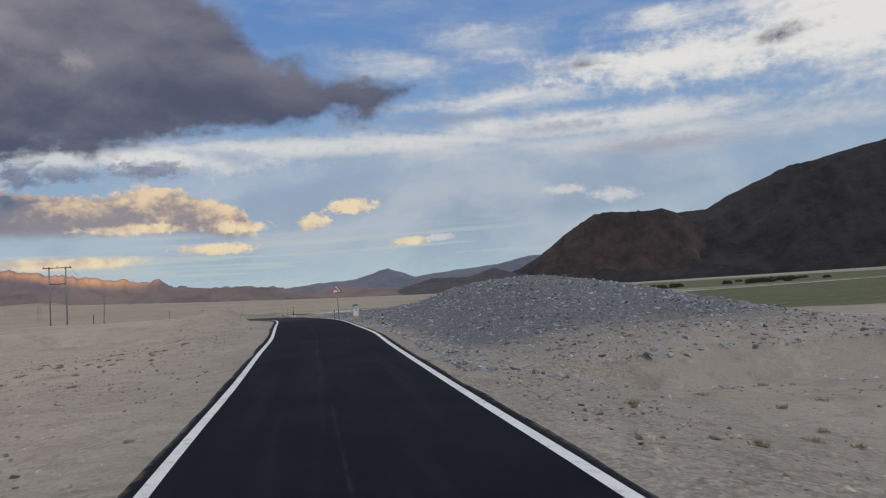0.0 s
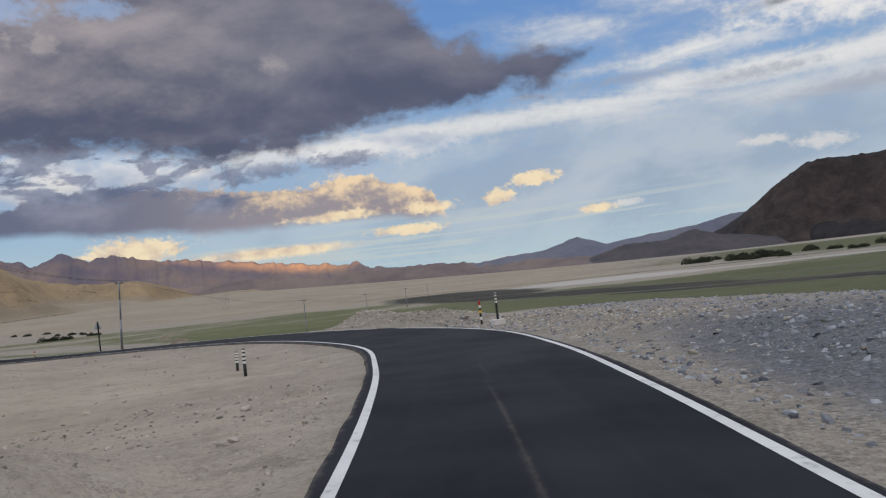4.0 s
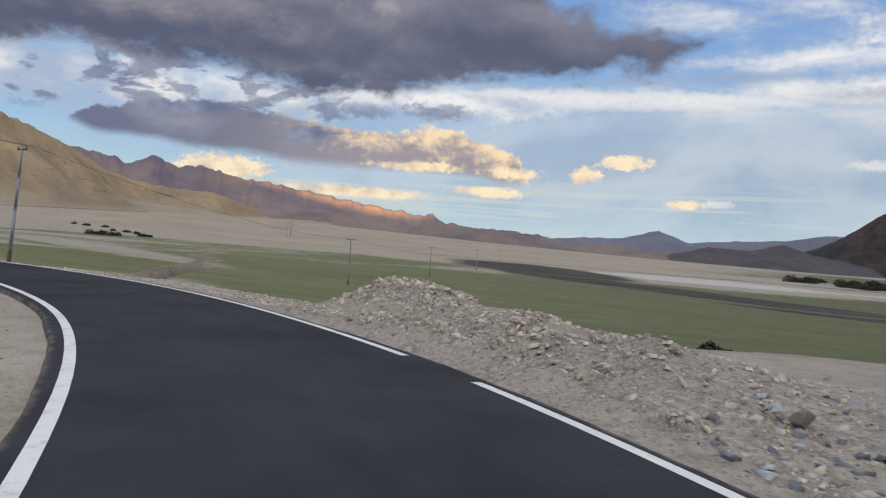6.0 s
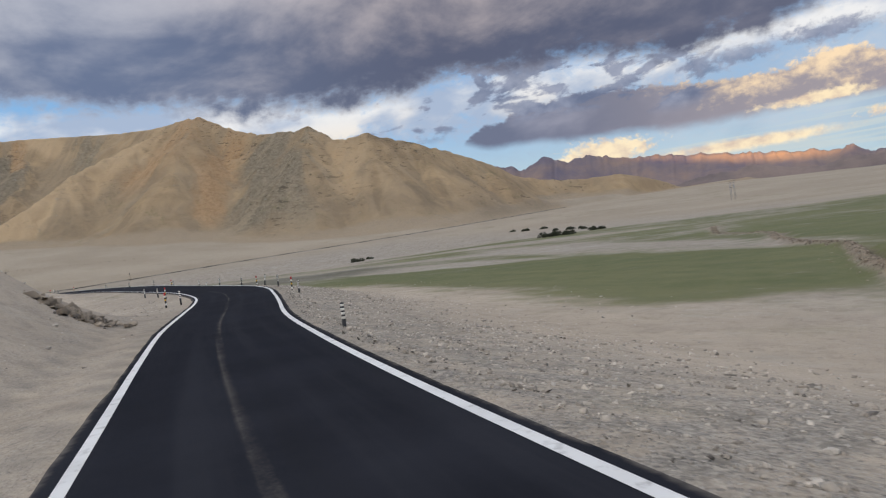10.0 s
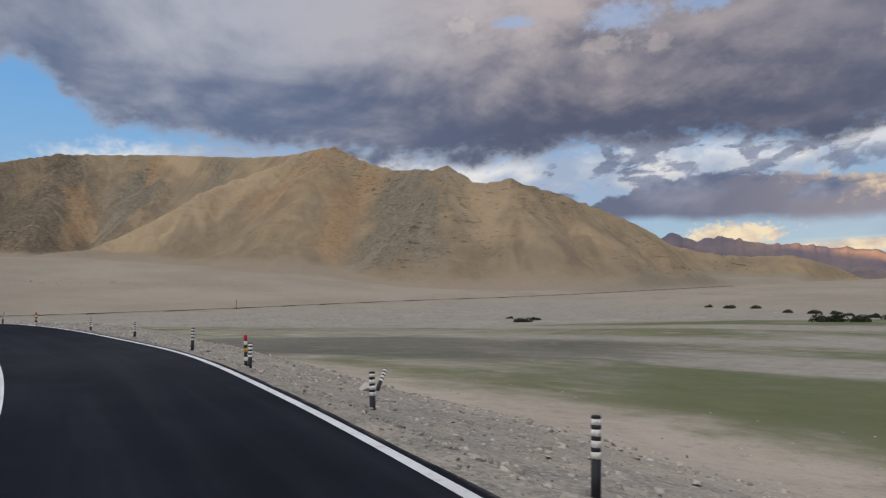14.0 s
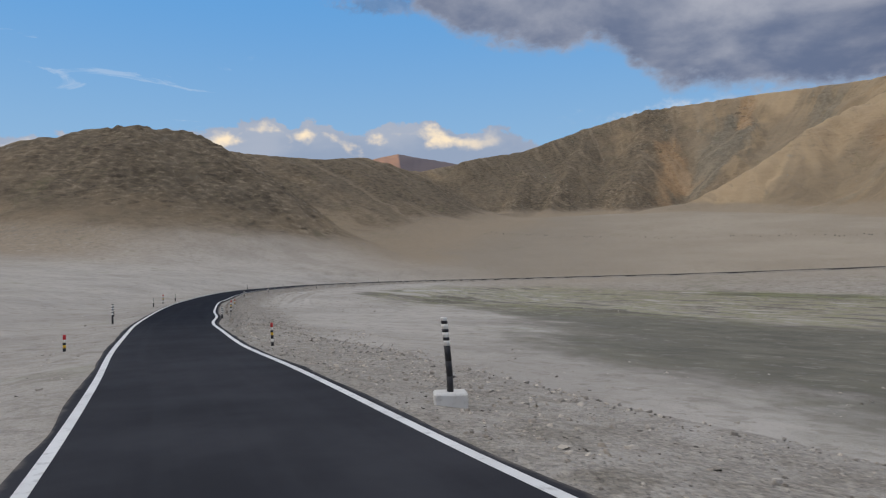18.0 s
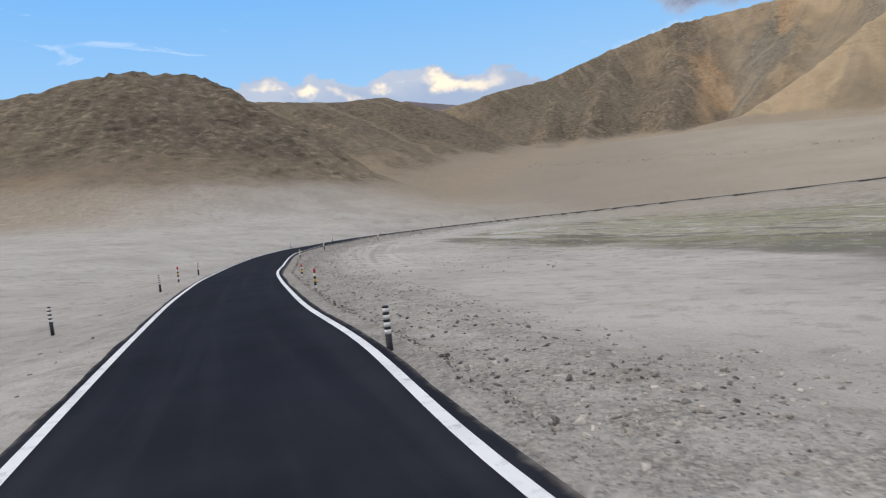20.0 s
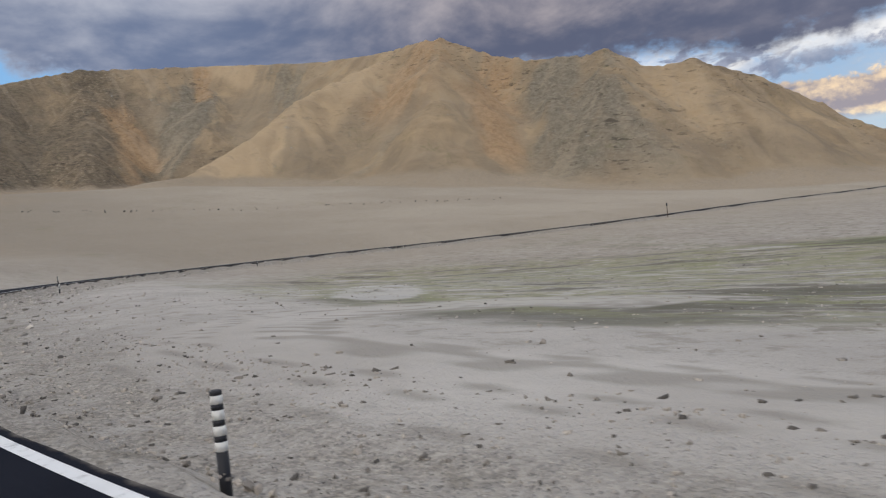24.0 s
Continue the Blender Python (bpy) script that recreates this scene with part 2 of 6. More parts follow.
    tuft = noise_of(tree, combine(tree, az * 0.1, el * 0.13, 21.0), 4.2, 5.0, 0.5)
    row = (heads - el + (tuft - 0.5) * 1.5 + (bubble - 0.5) * 1.4 + (nub - 0.5) * 0.7 + curl * 0.8).step(-0.08, 0.2)
    crown = ((tuft - 0.5) * 2.4 + (bubble - 0.5) * 0.8 - (heads - el - 0.9).absolute() * 0.55).step(-0.30, 0.35) * az.step(93.0, 101.0)
    colour = mixed(tree, row * az.step(86.0, 92.0), colour, mixed(tree, crown, mixed(tree, folds.step(0.35, 0.65), (0.29, 0.36, 0.49), (0.38, 0.43, 0.53)), (0.97, 0.80, 0.58)))
    streak = wisp.step(0.60, 0.70) * az.step(112.0, 122.0) * el.step(9.0, 12.0) * el.step(20.0, 16.0)
    colour = mixed(tree, streak * 0.3, colour, (0.62, 0.68, 0.78))
    # overhead the cover is thin and bright
    overhead = el.step(24.0, 50.0)
    colour = mixed(tree, overhead, colour, (0.80, 0.80, 0.83))
    # the evening side of the sky, behind the ridge, is the brighter
    aside = (x * math.sin(SUN_AZ) * -1.0 + y * math.cos(SUN_AZ))
    glow = aside.step(0.50, 0.95) * el.step(4.0, 16.0)
    colour = mixed(tree, glow * 0.9, colour, (2.15, 2.08, 2.04))
    link(colour, back.inputs["Color"])
    back.inputs["Strength"].default_value = 0.4


evening_sky()
sun = new("sun", bpy.data.lights.new("sun", "SUN"))
sun.data.energy, sun.data.angle, sun.data.color = 5.0, radians(0.6), (1.0, 0.52, 0.14)
to_sun = Vector((-math.sin(SUN_AZ) * math.cos(SUN_EL), math.cos(SUN_AZ) * math.cos(SUN_EL), math.sin(SUN_EL)))
sun.matrix_world = look((0, 0, 300), Vector((0, 0, 300)) - to_sun)

# ---- materials ----


def material(name, rough=0.9, metal=0.0):
    m = bpy.data.materials.new(name)
    m.use_nodes = True
    tree = m.node_tree
    shader = tree.nodes["Principled BSDF"]
    shader.inputs["Roughness"].default_value, shader.inputs["Metallic"].default_value = rough, metal
    return m, tree, shader


def place_of(tree, kind="Object"):
    return tree.nodes.new("ShaderNodeTexCoord").outputs[kind]


def attribute(tree, name):
    n = tree.nodes.new("ShaderNodeAttribute")
    n.attribute_name = name
    return Val(tree, n.outputs["Fac"])


def bumped(tree, shader, height, strength, distance):
    n = tree.nodes.new("ShaderNodeBump")
    n.inputs["Strength"].default_value, n.inputs["Distance"].default_value = strength, distance
    tree.links.new(height.socket, n.inputs["Height"])
    tree.links.new(n.outputs[0], shader.inputs["Normal"])


def plain_paint(name, colour, rough=0.6, worn=(0.3, 0.28, 0.25), wear=0.25, metal=0.0, scale=9.0):
    m, tree, shader = material(name, rough, metal)
    at = place_of(tree)
    spots = noise_of(tree, at, scale, 6.0, 0.65)
    broad = noise_of(tree, at, scale * 0.2, 3.0, 0.5)
    tree.links.new(mixed(tree, spots.step(0.52, 0.72) * wear + broad.step(0.4, 0.8) * wear * 0.5, colour, worn), shader.inputs["Base Color"])
    bumped(tree, shader, spots, 0.15, 0.01)
    return m


def ground_material():
    m, tree, shader = material("desert_ground", 0.95)
    shader.inputs["Specular IOR Level"].default_value = 0.15
    at = place_of(tree)
    split = tree.nodes.new("ShaderNodeSeparateXYZ")
    tree.links.new(at, split.inputs[0])
    grit = noise_of(tree, at, 9.0, 4.0, 0.7)
    clod = noise_of(tree, at, 1.1, 5.0, 0.6)
    patch = noise_of(tree, at, 0.09, 5.0, 0.6)
    far = noise_of(tree, at, 0.018, 4.0, 0.6)
    turf = noise_of(tree, at, 0.35, 6.0, 0.7)
    pebble = noise_of(tree, at, 3.2, 4.0, 0.75)
    def pebbles(scale, spread):
        """Small stones lying close: how much of a stone, and its own shade."""
        n = tree.nodes.new("ShaderNodeTexVoronoi")
        n.inputs["Scale"].default_value = scale
        tree.links.new(at, n.inputs["Vector"])
        own = tree.nodes.new("ShaderNodeSeparateColor")
        tree.links.new(n.outputs["Color"], own.inputs[0])
        here = Val(tree, n.outputs["Distance"]).step(0.52, 0.34) * Val(tree, own.outputs[0]).step(spread, spread - 0.12)
        return here, Val(tree, own.outputs[1])

    tiny, tiny_shade = pebbles(17.0, 0.6)
    larger, larger_shade = pebbles(6.5, 0.36)
    sand = mixed(tree, patch.step(0.3, 0.7), (0.335, 0.296, 0.248), (0.42, 0.375, 0.32))
    sand = mixed(tree, far.step(0.4, 0.7) * 0.5, sand, (0.37, 0.315, 0.25))
    sand = mixed(tree, attribute(tree, "apron"), sand, mixed(tree, far.step(0.35, 0.65), (0.355, 0.297, 0.222), (0.415, 0.352, 0.27)))
    # browner soil below the knoll, with the shade there put into its colour
    sand = mixed(tree, attribute(tree, "brown") * 0.75, sand, (0.27, 0.225, 0.168))
    sand = mixed(tree, (attribute(tree, "talus") + (patch - 0.5) * 0.5).step(0.15, 0.95) * 0.8, sand, mixed(tree, clod.step(0.4, 0.65), (0.36, 0.278, 0.185), (0.285, 0.222, 0.15)))
    sand = mixed(tree, attribute(tree, "earth") * 0.85, sand, mixed(tree, patch.step(0.35, 0.65), (0.45, 0.375, 0.29), (0.56, 0.47, 0.368)))
    sand = mixed(tree, attribute(tree, "ashen") * 0.85, sand, mixed(tree, patch.step(0.35, 0.65), (0.405, 0.378, 0.342), (0.52, 0.488, 0.445)))
    crust = noise_of(tree, at, 0.42, 9.0, 0.72)
    bare = (1.0 - attribute(tree, "apron") * 0.75) * (1.0 - (attribute(tree, "earth") + attribute(tree, "ashen")) * 0.5)
    sand = mixed(tree, crust.step(0.53, 0.62) * bare * 0.42, sand, (0.235, 0.205, 0.165))
    sand = mixed(tree, crust.step(0.45, 0.36) * bare * 0.42, sand, (0.50, 0.46, 0.41))
    sand = mixed(tree, clod.step(0.54, 0.72) * bare * 0.5, sand, (0.25, 0.222, 0.19))
    sand = mixed(tree, pebble.step(0.60, 0.70) * 0.6, sand, (0.17, 0.155, 0.14))
    sand = mixed(tree, attribute(tree, "levee") * 0.85, sand, mixed(tree, clod.step(0.35, 0.65), (0.38, 0.295, 0.20), (0.22, 0.168, 0.115)))
    # dark earth of the gully bed, with the shadow in the cut painted in
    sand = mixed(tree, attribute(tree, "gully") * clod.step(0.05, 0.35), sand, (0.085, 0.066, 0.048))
    dirt = noise_of(tree, at, 26.0, 3.0, 0.7)
    sand = mixed(tree, dirt.step(0.52, 0.68) * 0.4, sand, (0.17, 0.155, 0.138))
    sand = mixed(tree, dirt.step(0.46, 0.34) * 0.3, sand, (0.50, 0.455, 0.40))
    gravel = mixed(tree, grit.step(0.35, 0.7), (0.205, 0.186, 0.16), (0.475, 0.43, 0.365))
    colour = mixed(tree, attribute(tree, "gravel") * clod.step(0.25, 0.65), sand, gravel)
    rubble = mixed(tree, (grit * 0.6 + pebble * 0.5).step(0.38, 0.72), (0.07, 0.077, 0.095), (0.235, 0.248, 0.28))
    colour = mixed(tree, (attribute(tree, "heap") + (clod - 0.5) * 0.5).step(0.1, 0.7) * 0.85, colour, rubble)
    strewn = (attribute(tree, "gravel") + (clod - 0.5) * 1.2).step(0.1, 0.9)
    colour = mixed(tree, tiny * (0.2 + strewn * 0.55), colour, mixed(tree, tiny_shade, (0.16, 0.148, 0.135), (0.52, 0.475, 0.42)))
    colour = mixed(tree, larger * strewn * 0.3, colour, mixed(tree, larger_shade, (0.11, 0.104, 0.098), (0.47, 0.435, 0.39)))
    heaped = attribute(tree, "heap").step(0.1, 0.7)
    colour = mixed(tree, heaped * 0.35, colour, (0.128, 0.137, 0.16))
    colour = mixed(tree, larger * heaped * 0.7, colour, mixed(tree, larger_shade, (0.055, 0.06, 0.07), (0.36, 0.375, 0.40)))
    colour = mixed(tree, tiny * heaped * 0.6, colour, mixed(tree, tiny_shade, (0.05, 0.054, 0.063), (0.33, 0.34, 0.365)))
    # rock of the hills, banded and gullied, speckled with dark outcrops
    level = Val(tree, split.outputs[2])
    crag = noise_of(tree, at, 0.045, 9.0, 0.68, 0.5)
    scree = noise_of(tree, at, 0.30, 7.0, 0.72)
    ledge = noise_of(tree, combine(tree, Val(tree, split.outputs[0]) * 0.30, Val(tree, split.outputs[1]) * 0.30, level * 0.75), 1.0, 8.0, 0.70, 0.3)
    bloom = noise_of(tree, at, 0.012, 4.0, 0.55)
    rill, crags = attribute(tree, "rill"), attribute(tree, "crags")
    tan = mixed(tree, crag.step(0.36, 0.64), (0.43, 0.315, 0.188), (0.315, 0.234, 0.146))
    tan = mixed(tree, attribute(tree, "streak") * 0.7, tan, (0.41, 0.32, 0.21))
    tan = mixed(tree, bloom.step(0.48, 0.66) * 0.35, tan, (0.35, 0.258, 0.165))
    # hollows between the spurs are darkened: shade put into the rock colour
    tan = mixed(tree, (attribute(tree, "vale_shade") + (crag - 0.5) * 0.6).step(0.1, 0.9) * 0.35, tan, (0.225, 0.19, 0.143))
    tan = mixed(tree, (attribute(tree, "pale") + (rill - 0.5) * 0.5 + (crag - 0.5) * 0.3).step(0.25, 0.75) * 0.85, tan, mixed(tree, rill, (0.55, 0.41, 0.255), (0.46, 0.335, 0.20)))
    tan = mixed(tree, (attribute(tree, "grey") + (rill - 0.5) * 0.5 + (crag - 0.5) * 0.4).step(0.25, 0.75), tan, mixed(tree, scree.step(0.35, 0.65), (0.285, 0.242, 0.175), (0.195, 0.165, 0.12)))
    tan = mixed(tree, (attribute(tree, "dark") + (crag - 0.5) * 0.7).step(0.15, 0.85) * 0.92, tan, mixed(tree, ledge.step(0.38, 0.62), (0.21, 0.168, 0.116), (0.105, 0.084, 0.06)))
    tan = mixed(tree, (attribute(tree, "ochre") + (rill - 0.5) * 0.5 + (crag - 0.5) * 0.7).step(0.25, 0.85) * 0.8, tan, mixed(tree, scree.step(0.35, 0.7), (0.47, 0.305, 0.165), (0.31, 0.195, 0.105)))
    # rill ribs paler and beds darker, relief put into the colour
    tan = mixed(tree, rill.step(0.6, 0.95) * 0.22, tan, (0.50, 0.395, 0.27))
    tan = mixed(tree, rill.step(0.36, 0.05) * 0.30, tan, (0.215, 0.172, 0.122))
    slab = noise_of(tree, combine(tree, Val(tree, split.outputs[0]) * 0.13, Val(tree, split.outputs[1]) * 0.13, level * 0.42), 1.0, 6.0, 0.62, 0.4)
    outcrop = (slab * 0.75 + ledge * 0.25).step(0.555, 0.625) * (0.12 + crags * 0.88) * (1.0 - attribute(tree, "pale") * 0.8)
    tan = mixed(tree, outcrop * 0.7, tan, (0.085, 0.068, 0.05))
    tan = mixed(tree, ledge.step(0.46, 0.34) * crags * 0.45, tan, (0.44, 0.355, 0.25))
    colour = mixed(tree, (attribute(tree, "rock") + (crag - 0.5) * 0.5).step(0.25, 0.75), colour, tan)
    # meadow, marsh and salt of the valley floor
    x, y = Val(tree, split.outputs[0]), Val(tree, split.outputs[1])
    stripes = noise_of(tree, combine(tree, x * 0.11 + y * 0.05, y * 0.15 - x * 0.08, 0.0), 1.5, 8.0, 0.68)
    mown = noise_of(tree, combine(tree, x * 0.015, y * 0.06, 4.0), 1.6, 6.0, 0.6)
    grass = mixed(tree, (turf * 0.6 + mown * 0.5).step(0.35, 0.75), (0.086, 0.11, 0.036), (0.158, 0.166, 0.07))
    # grass darker towards the east
    grass = mixed(tree, attribute(tree, "dark_grass") * 0.85, grass, mixed(tree, (turf * 0.6 + mown * 0.5).step(0.35, 0.75), (0.058, 0.074, 0.025), (0.108, 0.118, 0.048)))
    colour = mixed(tree, (attribute(tree, "green") + (turf - 0.5) * 1.2 + (patch - 0.5) * 1.2 + (mown - 0.5) * 0.8).step(0.10, 0.9) * 0.88, colour, grass)
    wet = mixed(tree, (stripes * 0.6 + turf * 0.5).step(0.4, 0.7), (0.085, 0.083, 0.066), (0.175, 0.168, 0.128))
    colour = mixed(tree, (attribute(tree, "marsh") + (stripes - 0.5) * 1.5 + (turf - 0.5) * 0.6).step(0.15, 0.95) * 0.88, colour, wet)
    colour = mixed(tree, (attribute(tree, "river") + (turf - 0.5) * 0.5).step(0.35, 0.85) * 0.92, colour, mixed(tree, mown.step(0.4, 0.6), (0.035, 0.034, 0.030), (0.075, 0.07, 0.058)))
    drift = noise_of(tree, combine(tree, (x * 0.743 + y * 0.669) * 0.045, (y * 0.743 - x * 0.669) * 0.12, 6.0), 2.2, 9.0, 0.66, 0.25)
    flat = attribute(tree, "flat") * (0.6 + turf * 0.6)
    colour = mixed(tree, drift.step(0.50, 0.40) * flat * 0.9, colour, (0.125, 0.115, 0.084))
    colour = mixed(tree, drift.step(0.47, 0.52) * drift.step(0.60, 0.54) * flat * 0.75, colour, (0.25, 0.25, 0.12))
    colour = mixed(tree, drift.step(0.58, 0.66) * flat * 0.8, colour, (0.50, 0.465, 0.42))
    colour = mixed(tree, (attribute(tree, "salt") + (turf - 0.5) * 1.7 + (stripes - 0.5) * 1.4).step(0.35, 0.85) * 0.75, colour, (0.56, 0.53, 0.50))
    crumbs = noise_of(tree, at, 0.8, 9.0, 0.74, 0.4)
    dry = (1.0 - attribute(tree, "rock")) * (1.0 - attribute(tree, "apron") * 0.8) * (1.0 - attribute(tree, "green")) * (1.0 - attribute(tree, "heap")) * (1.0 - attribute(tree, "earth") * 0.4) * (0.45 + attribute(tree, "crumbly") * 0.55)
    colour = mixed(tree, crumbs.step(0.52, 0.62) * dry * 0.8, colour, (0.165, 0.146, 0.108))
    colour = mixed(tree, crumbs.step(0.45, 0.34) * dry * 0.7, colour, (0.52, 0.485, 0.43))
    colour = mixed(tree, attribute(tree, "lane") * 0.75, colour, mixed(tree, patch.step(0.35, 0.65), (0.45, 0.415, 0.37), (0.55, 0.515, 0.465)))
    colour = mixed(tree, (attribute(tree, "track") * (0.7 + turf * 0.5)).step(0.25, 0.85) * 0.6, colour, (0.255, 0.232, 0.196))
    tree.links.new(colour, shader.inputs["Base Color"])
    rock = attribute(tree, "rock")
    bumped(tree, shader, tiny * strewn * 0.3 + larger * (strewn * 0.3 + heaped * 0.5) + grit * 0.4 + pebble * 0.4 + clod * 0.7 + (scree * 7.0 + crag * 26.0 + (ledge * 3.0 + slab * 14.0) * (0.3 + crags) + rill * 4.0) * rock - attribute(tree, "track") * 0.5, 0.7, 0.14)
    return m


def asphalt_material():
    m, tree, shader = material("asphalt", 0.9)
    shader.inputs["Specular IOR Level"].default_value = 0.08
    at = place_of(tree)
    stone = noise_of(tree, at, 60.0, 3.0, 0.7)
    patch = noise_of(tree, at, 0.35, 5.0, 0.6)
    dust = noise_of(tree, at, 2.2, 5.0, 0.65)
    speck = noise_of(tree, at, 16.0, 4.0, 0.75)
    base = mixed(tree, patch.step(0.3, 0.7), (0.0062, 0.0074, 0.0128), (0.0118, 0.0136, 0.0215))
    base = mixed(tree, stone.step(0.55, 0.8) * 0.22, base, (0.06, 0.06, 0.066))
    lanes = noise_of(tree, combine(tree, attribute(tree, "across") * 1.5, attribute(tree, "down") * 0.05, 2.0), 1.0, 5.0, 0.6, 0.3)
    base = mixed(tree, lanes.step(0.45, 0.68) * 0.42, base, (0.026, 0.028, 0.036))
    base = mixed(tree, lanes.step(0.42, 0.28) * 0.5, base, (0.006, 0.007, 0.011))
    base = mixed(tree, attribute(tree, "film") * (0.32 + patch.step(0.3, 0.7) * 0.22), base, (0.085, 0.085, 0.092))
    seam = attribute(tree, "seam")
    base = mixed(tree, (seam * (0.05 + dust * 0.5 + patch * 0.4 + speck * 0.5)).step(0.48, 0.98) * 0.46, base, (0.19, 0.17, 0.143))
    base = mixed(tree, (attribute(tree, "edge") * (0.2 + dust)).step(0.45, 0.95) * 0.6, base, (0.30, 0.265, 0.225))
    tree.links.new(base, shader.inputs["Base Color"])
    bumped(tree, shader, stone, 0.35, 0.006)
    return m


def stone_material(name, a, b):
    m, tree, shader = material(name, 0.92)
    at = place_of(tree)
    n = tree.nodes.new("ShaderNodeNewGeometry")
    each = Val(tree, n.outputs["Random Per Island"])
    own = tree.nodes.new("ShaderNodeObjectInfo")
    each = (each + Val(tree, own.outputs["Random"])).op("FRACT")
    grain = noise_of(tree, at, 14.0, 5.0, 0.7)
    c = mixed(tree, each, a, b)
    c = mixed(tree, grain.step(0.5, 0.75) * 0.5, c, (0.16, 0.145, 0.13))
    tree.links.new(c, shader.inputs["Base Color"])
    bumped(tree, shader, grain, 0.5, 0.02)
    return m


def far_rock(name, a, b, scale=0.004):
    m, tree, shader = material(name, 0.95)
    at = place_of(tree)
    crag = noise_of(tree, at, scale, 9.0, 0.66, 0.3)
    big = noise_of(tree, at, scale * 0.22, 4.0, 0.5)
    c = mixed(tree, (crag * 0.75 + big * 0.35).step(0.35, 0.75), a, b)
    tree.links.new(c, shader.inputs["Base Color"])
    bumped(tree, shader, crag, 0.8, 20.0)
    return m


GROUND = ground_material()
ASPHALT = asphalt_material()
LINE_PAINT = plain_paint("line_paint", (0.78, 0.78, 0.77), 0.7, (0.20, 0.19, 0.18), 0.45, scale=5.0)
WHITE_PAINT = plain_paint("white_paint", (0.84, 0.81, 0.74), 0.6, (0.45, 0.40, 0.34), 0.22)
BLACK_PAINT = plain_paint("black_paint", (0.013, 0.013, 0.016), 0.6, (0.09, 0.08, 0.07), 0.16)
RED_PAINT = plain_paint("red_paint", (0.55, 0.02, 0.025), 0.5, (0.25, 0.05, 0.04), 0.3)
YELLOW_PAINT = plain_paint("yellow_paint", (0.80, 0.47, 0.025), 0.5, (0.35, 0.22, 0.08), 0.22)
SIGN_RED = plain_paint("sign_red", (0.50, 0.012, 0.05), 0.45, (0.3, 0.04, 0.05), 0.2)
SIGN_BACK = plain_paint("sign_back", (0.50, 0.55, 0.60), 0.5, (0.3, 0.3, 0.3), 0.3, 0.2)
STEEL = plain_paint("galvanised_steel", (0.27, 0.29, 0.32), 0.45, (0.20, 0.19, 0.18), 0.4, 0.5)
RUST = plain_paint("rusted_steel", (0.10, 0.068, 0.052), 0.8, (0.09, 0.06, 0.05), 0.5)
GREY_POST = plain_paint("grey_post", (0.30, 0.28, 0.27), 0.7, (0.16, 0.12, 0.10), 0.4)
FADED_BAND = plain_paint("faded_band", (0.42, 0.40, 0.38), 0.75, (0.24, 0.21, 0.19), 0.5)
WHITEWASH = plain_paint("whitewashed_concrete", (0.70, 0.68, 0.64), 0.9, (0.36, 0.32, 0.28), 0.45, scale=6.0)
GREEN_PAINT = plain_paint("grey_green_paint", (0.13, 0.17, 0.16), 0.6, (0.25, 0.24, 0.21), 0.3)
WIRE = plain_paint("wire", (0.03, 0.03, 0.035), 0.6)
PALE_STONE = stone_material("pale_stone", (0.27, 0.232, 0.187), (0.68, 0.605, 0.51))
STONE = stone_material("loose_stone", (0.15, 0.132, 0.11), (0.62, 0.56, 0.48))
BANK_STONE = stone_material("bank_stone", (0.088, 0.096, 0.116), (0.48, 0.50, 0.54))
SHRUB = stone_material("shrub_leaf", (0.014, 0.018, 0.009), (0.042, 0.05, 0.022))
TUFT = stone_material("dry_tuft", (0.17, 0.16, 0.08), (0.26, 0.23, 0.13))

# ---- plan of the ground ----
ROAD_A = [
    (11.0, -59.0, -0.00, 2.08),
    (5.7, -29.5, -0.00, 2.08),
    (0.5, 0.1, -0.00, 2.08),
    (-0.9, 8.1, 0.07, 2.09),
    (-2.2, 16.1, 0.14, 2.09),
    (-3.5, 24.0, 0.22, 2.14),
    (-4.7, 31.6, 0.30, 2.19),
    (-6.2, 39.4, 0.34, 2.21),
    (-7.8, 47.6, 0.37, 2.24),
    (-9.4, 55.4, 0.35, 2.17),
    (-11.1, 63.2, 0.27, 2.10),
    (-12.8, 70.9, 0.16, 2.07),
    (-14.6, 78.6, 0.05, 2.06),
    (-16.5, 86.4, -0.06, 2.28),
    (-18.8, 94.3, -0.16, 2.54),
    (-21.9, 101.9, -0.20, 2.63),
    (-26.9, 108.4, -0.21, 2.53),
    (-33.1, 114.0, -0.24, 2.28),
]
ROAD_B = [
    (-39.8, 118.3, -0.31, 2.23),
    (-47.1, 121.7, -0.42, 2.17),
    (-54.8, 124.3, -0.52, 2.02),
    (-62.5, 127.0, -0.62, 2.09),
    (-69.8, 129.8, -0.66, 2.04),
    (-77.1, 132.6, -0.68, 1.98),
    (-84.7, 135.6, -0.68, 1.99),
    (-91.9, 138.6, -0.66, 2.03),
    (-99.2, 142.1, -0.59, 2.08),
    (-106.4, 145.5, -0.56, 2.12),
    (-114.0, 148.8, -0.54, 2.28),
    (-121.5, 151.3, -0.48, 2.34),
    (-129.6, 153.1, -0.36, 2.14),
    (-137.2, 154.4, -0.25, 2.08),
    (-145.4, 155.2, -0.04, 2.17),
    (-153.7, 155.4, 0.27, 2.26),
    (-161.5, 154.8, 0.54, 2.12),
    (-169.7, 153.7, 0.78, 2.16),
]
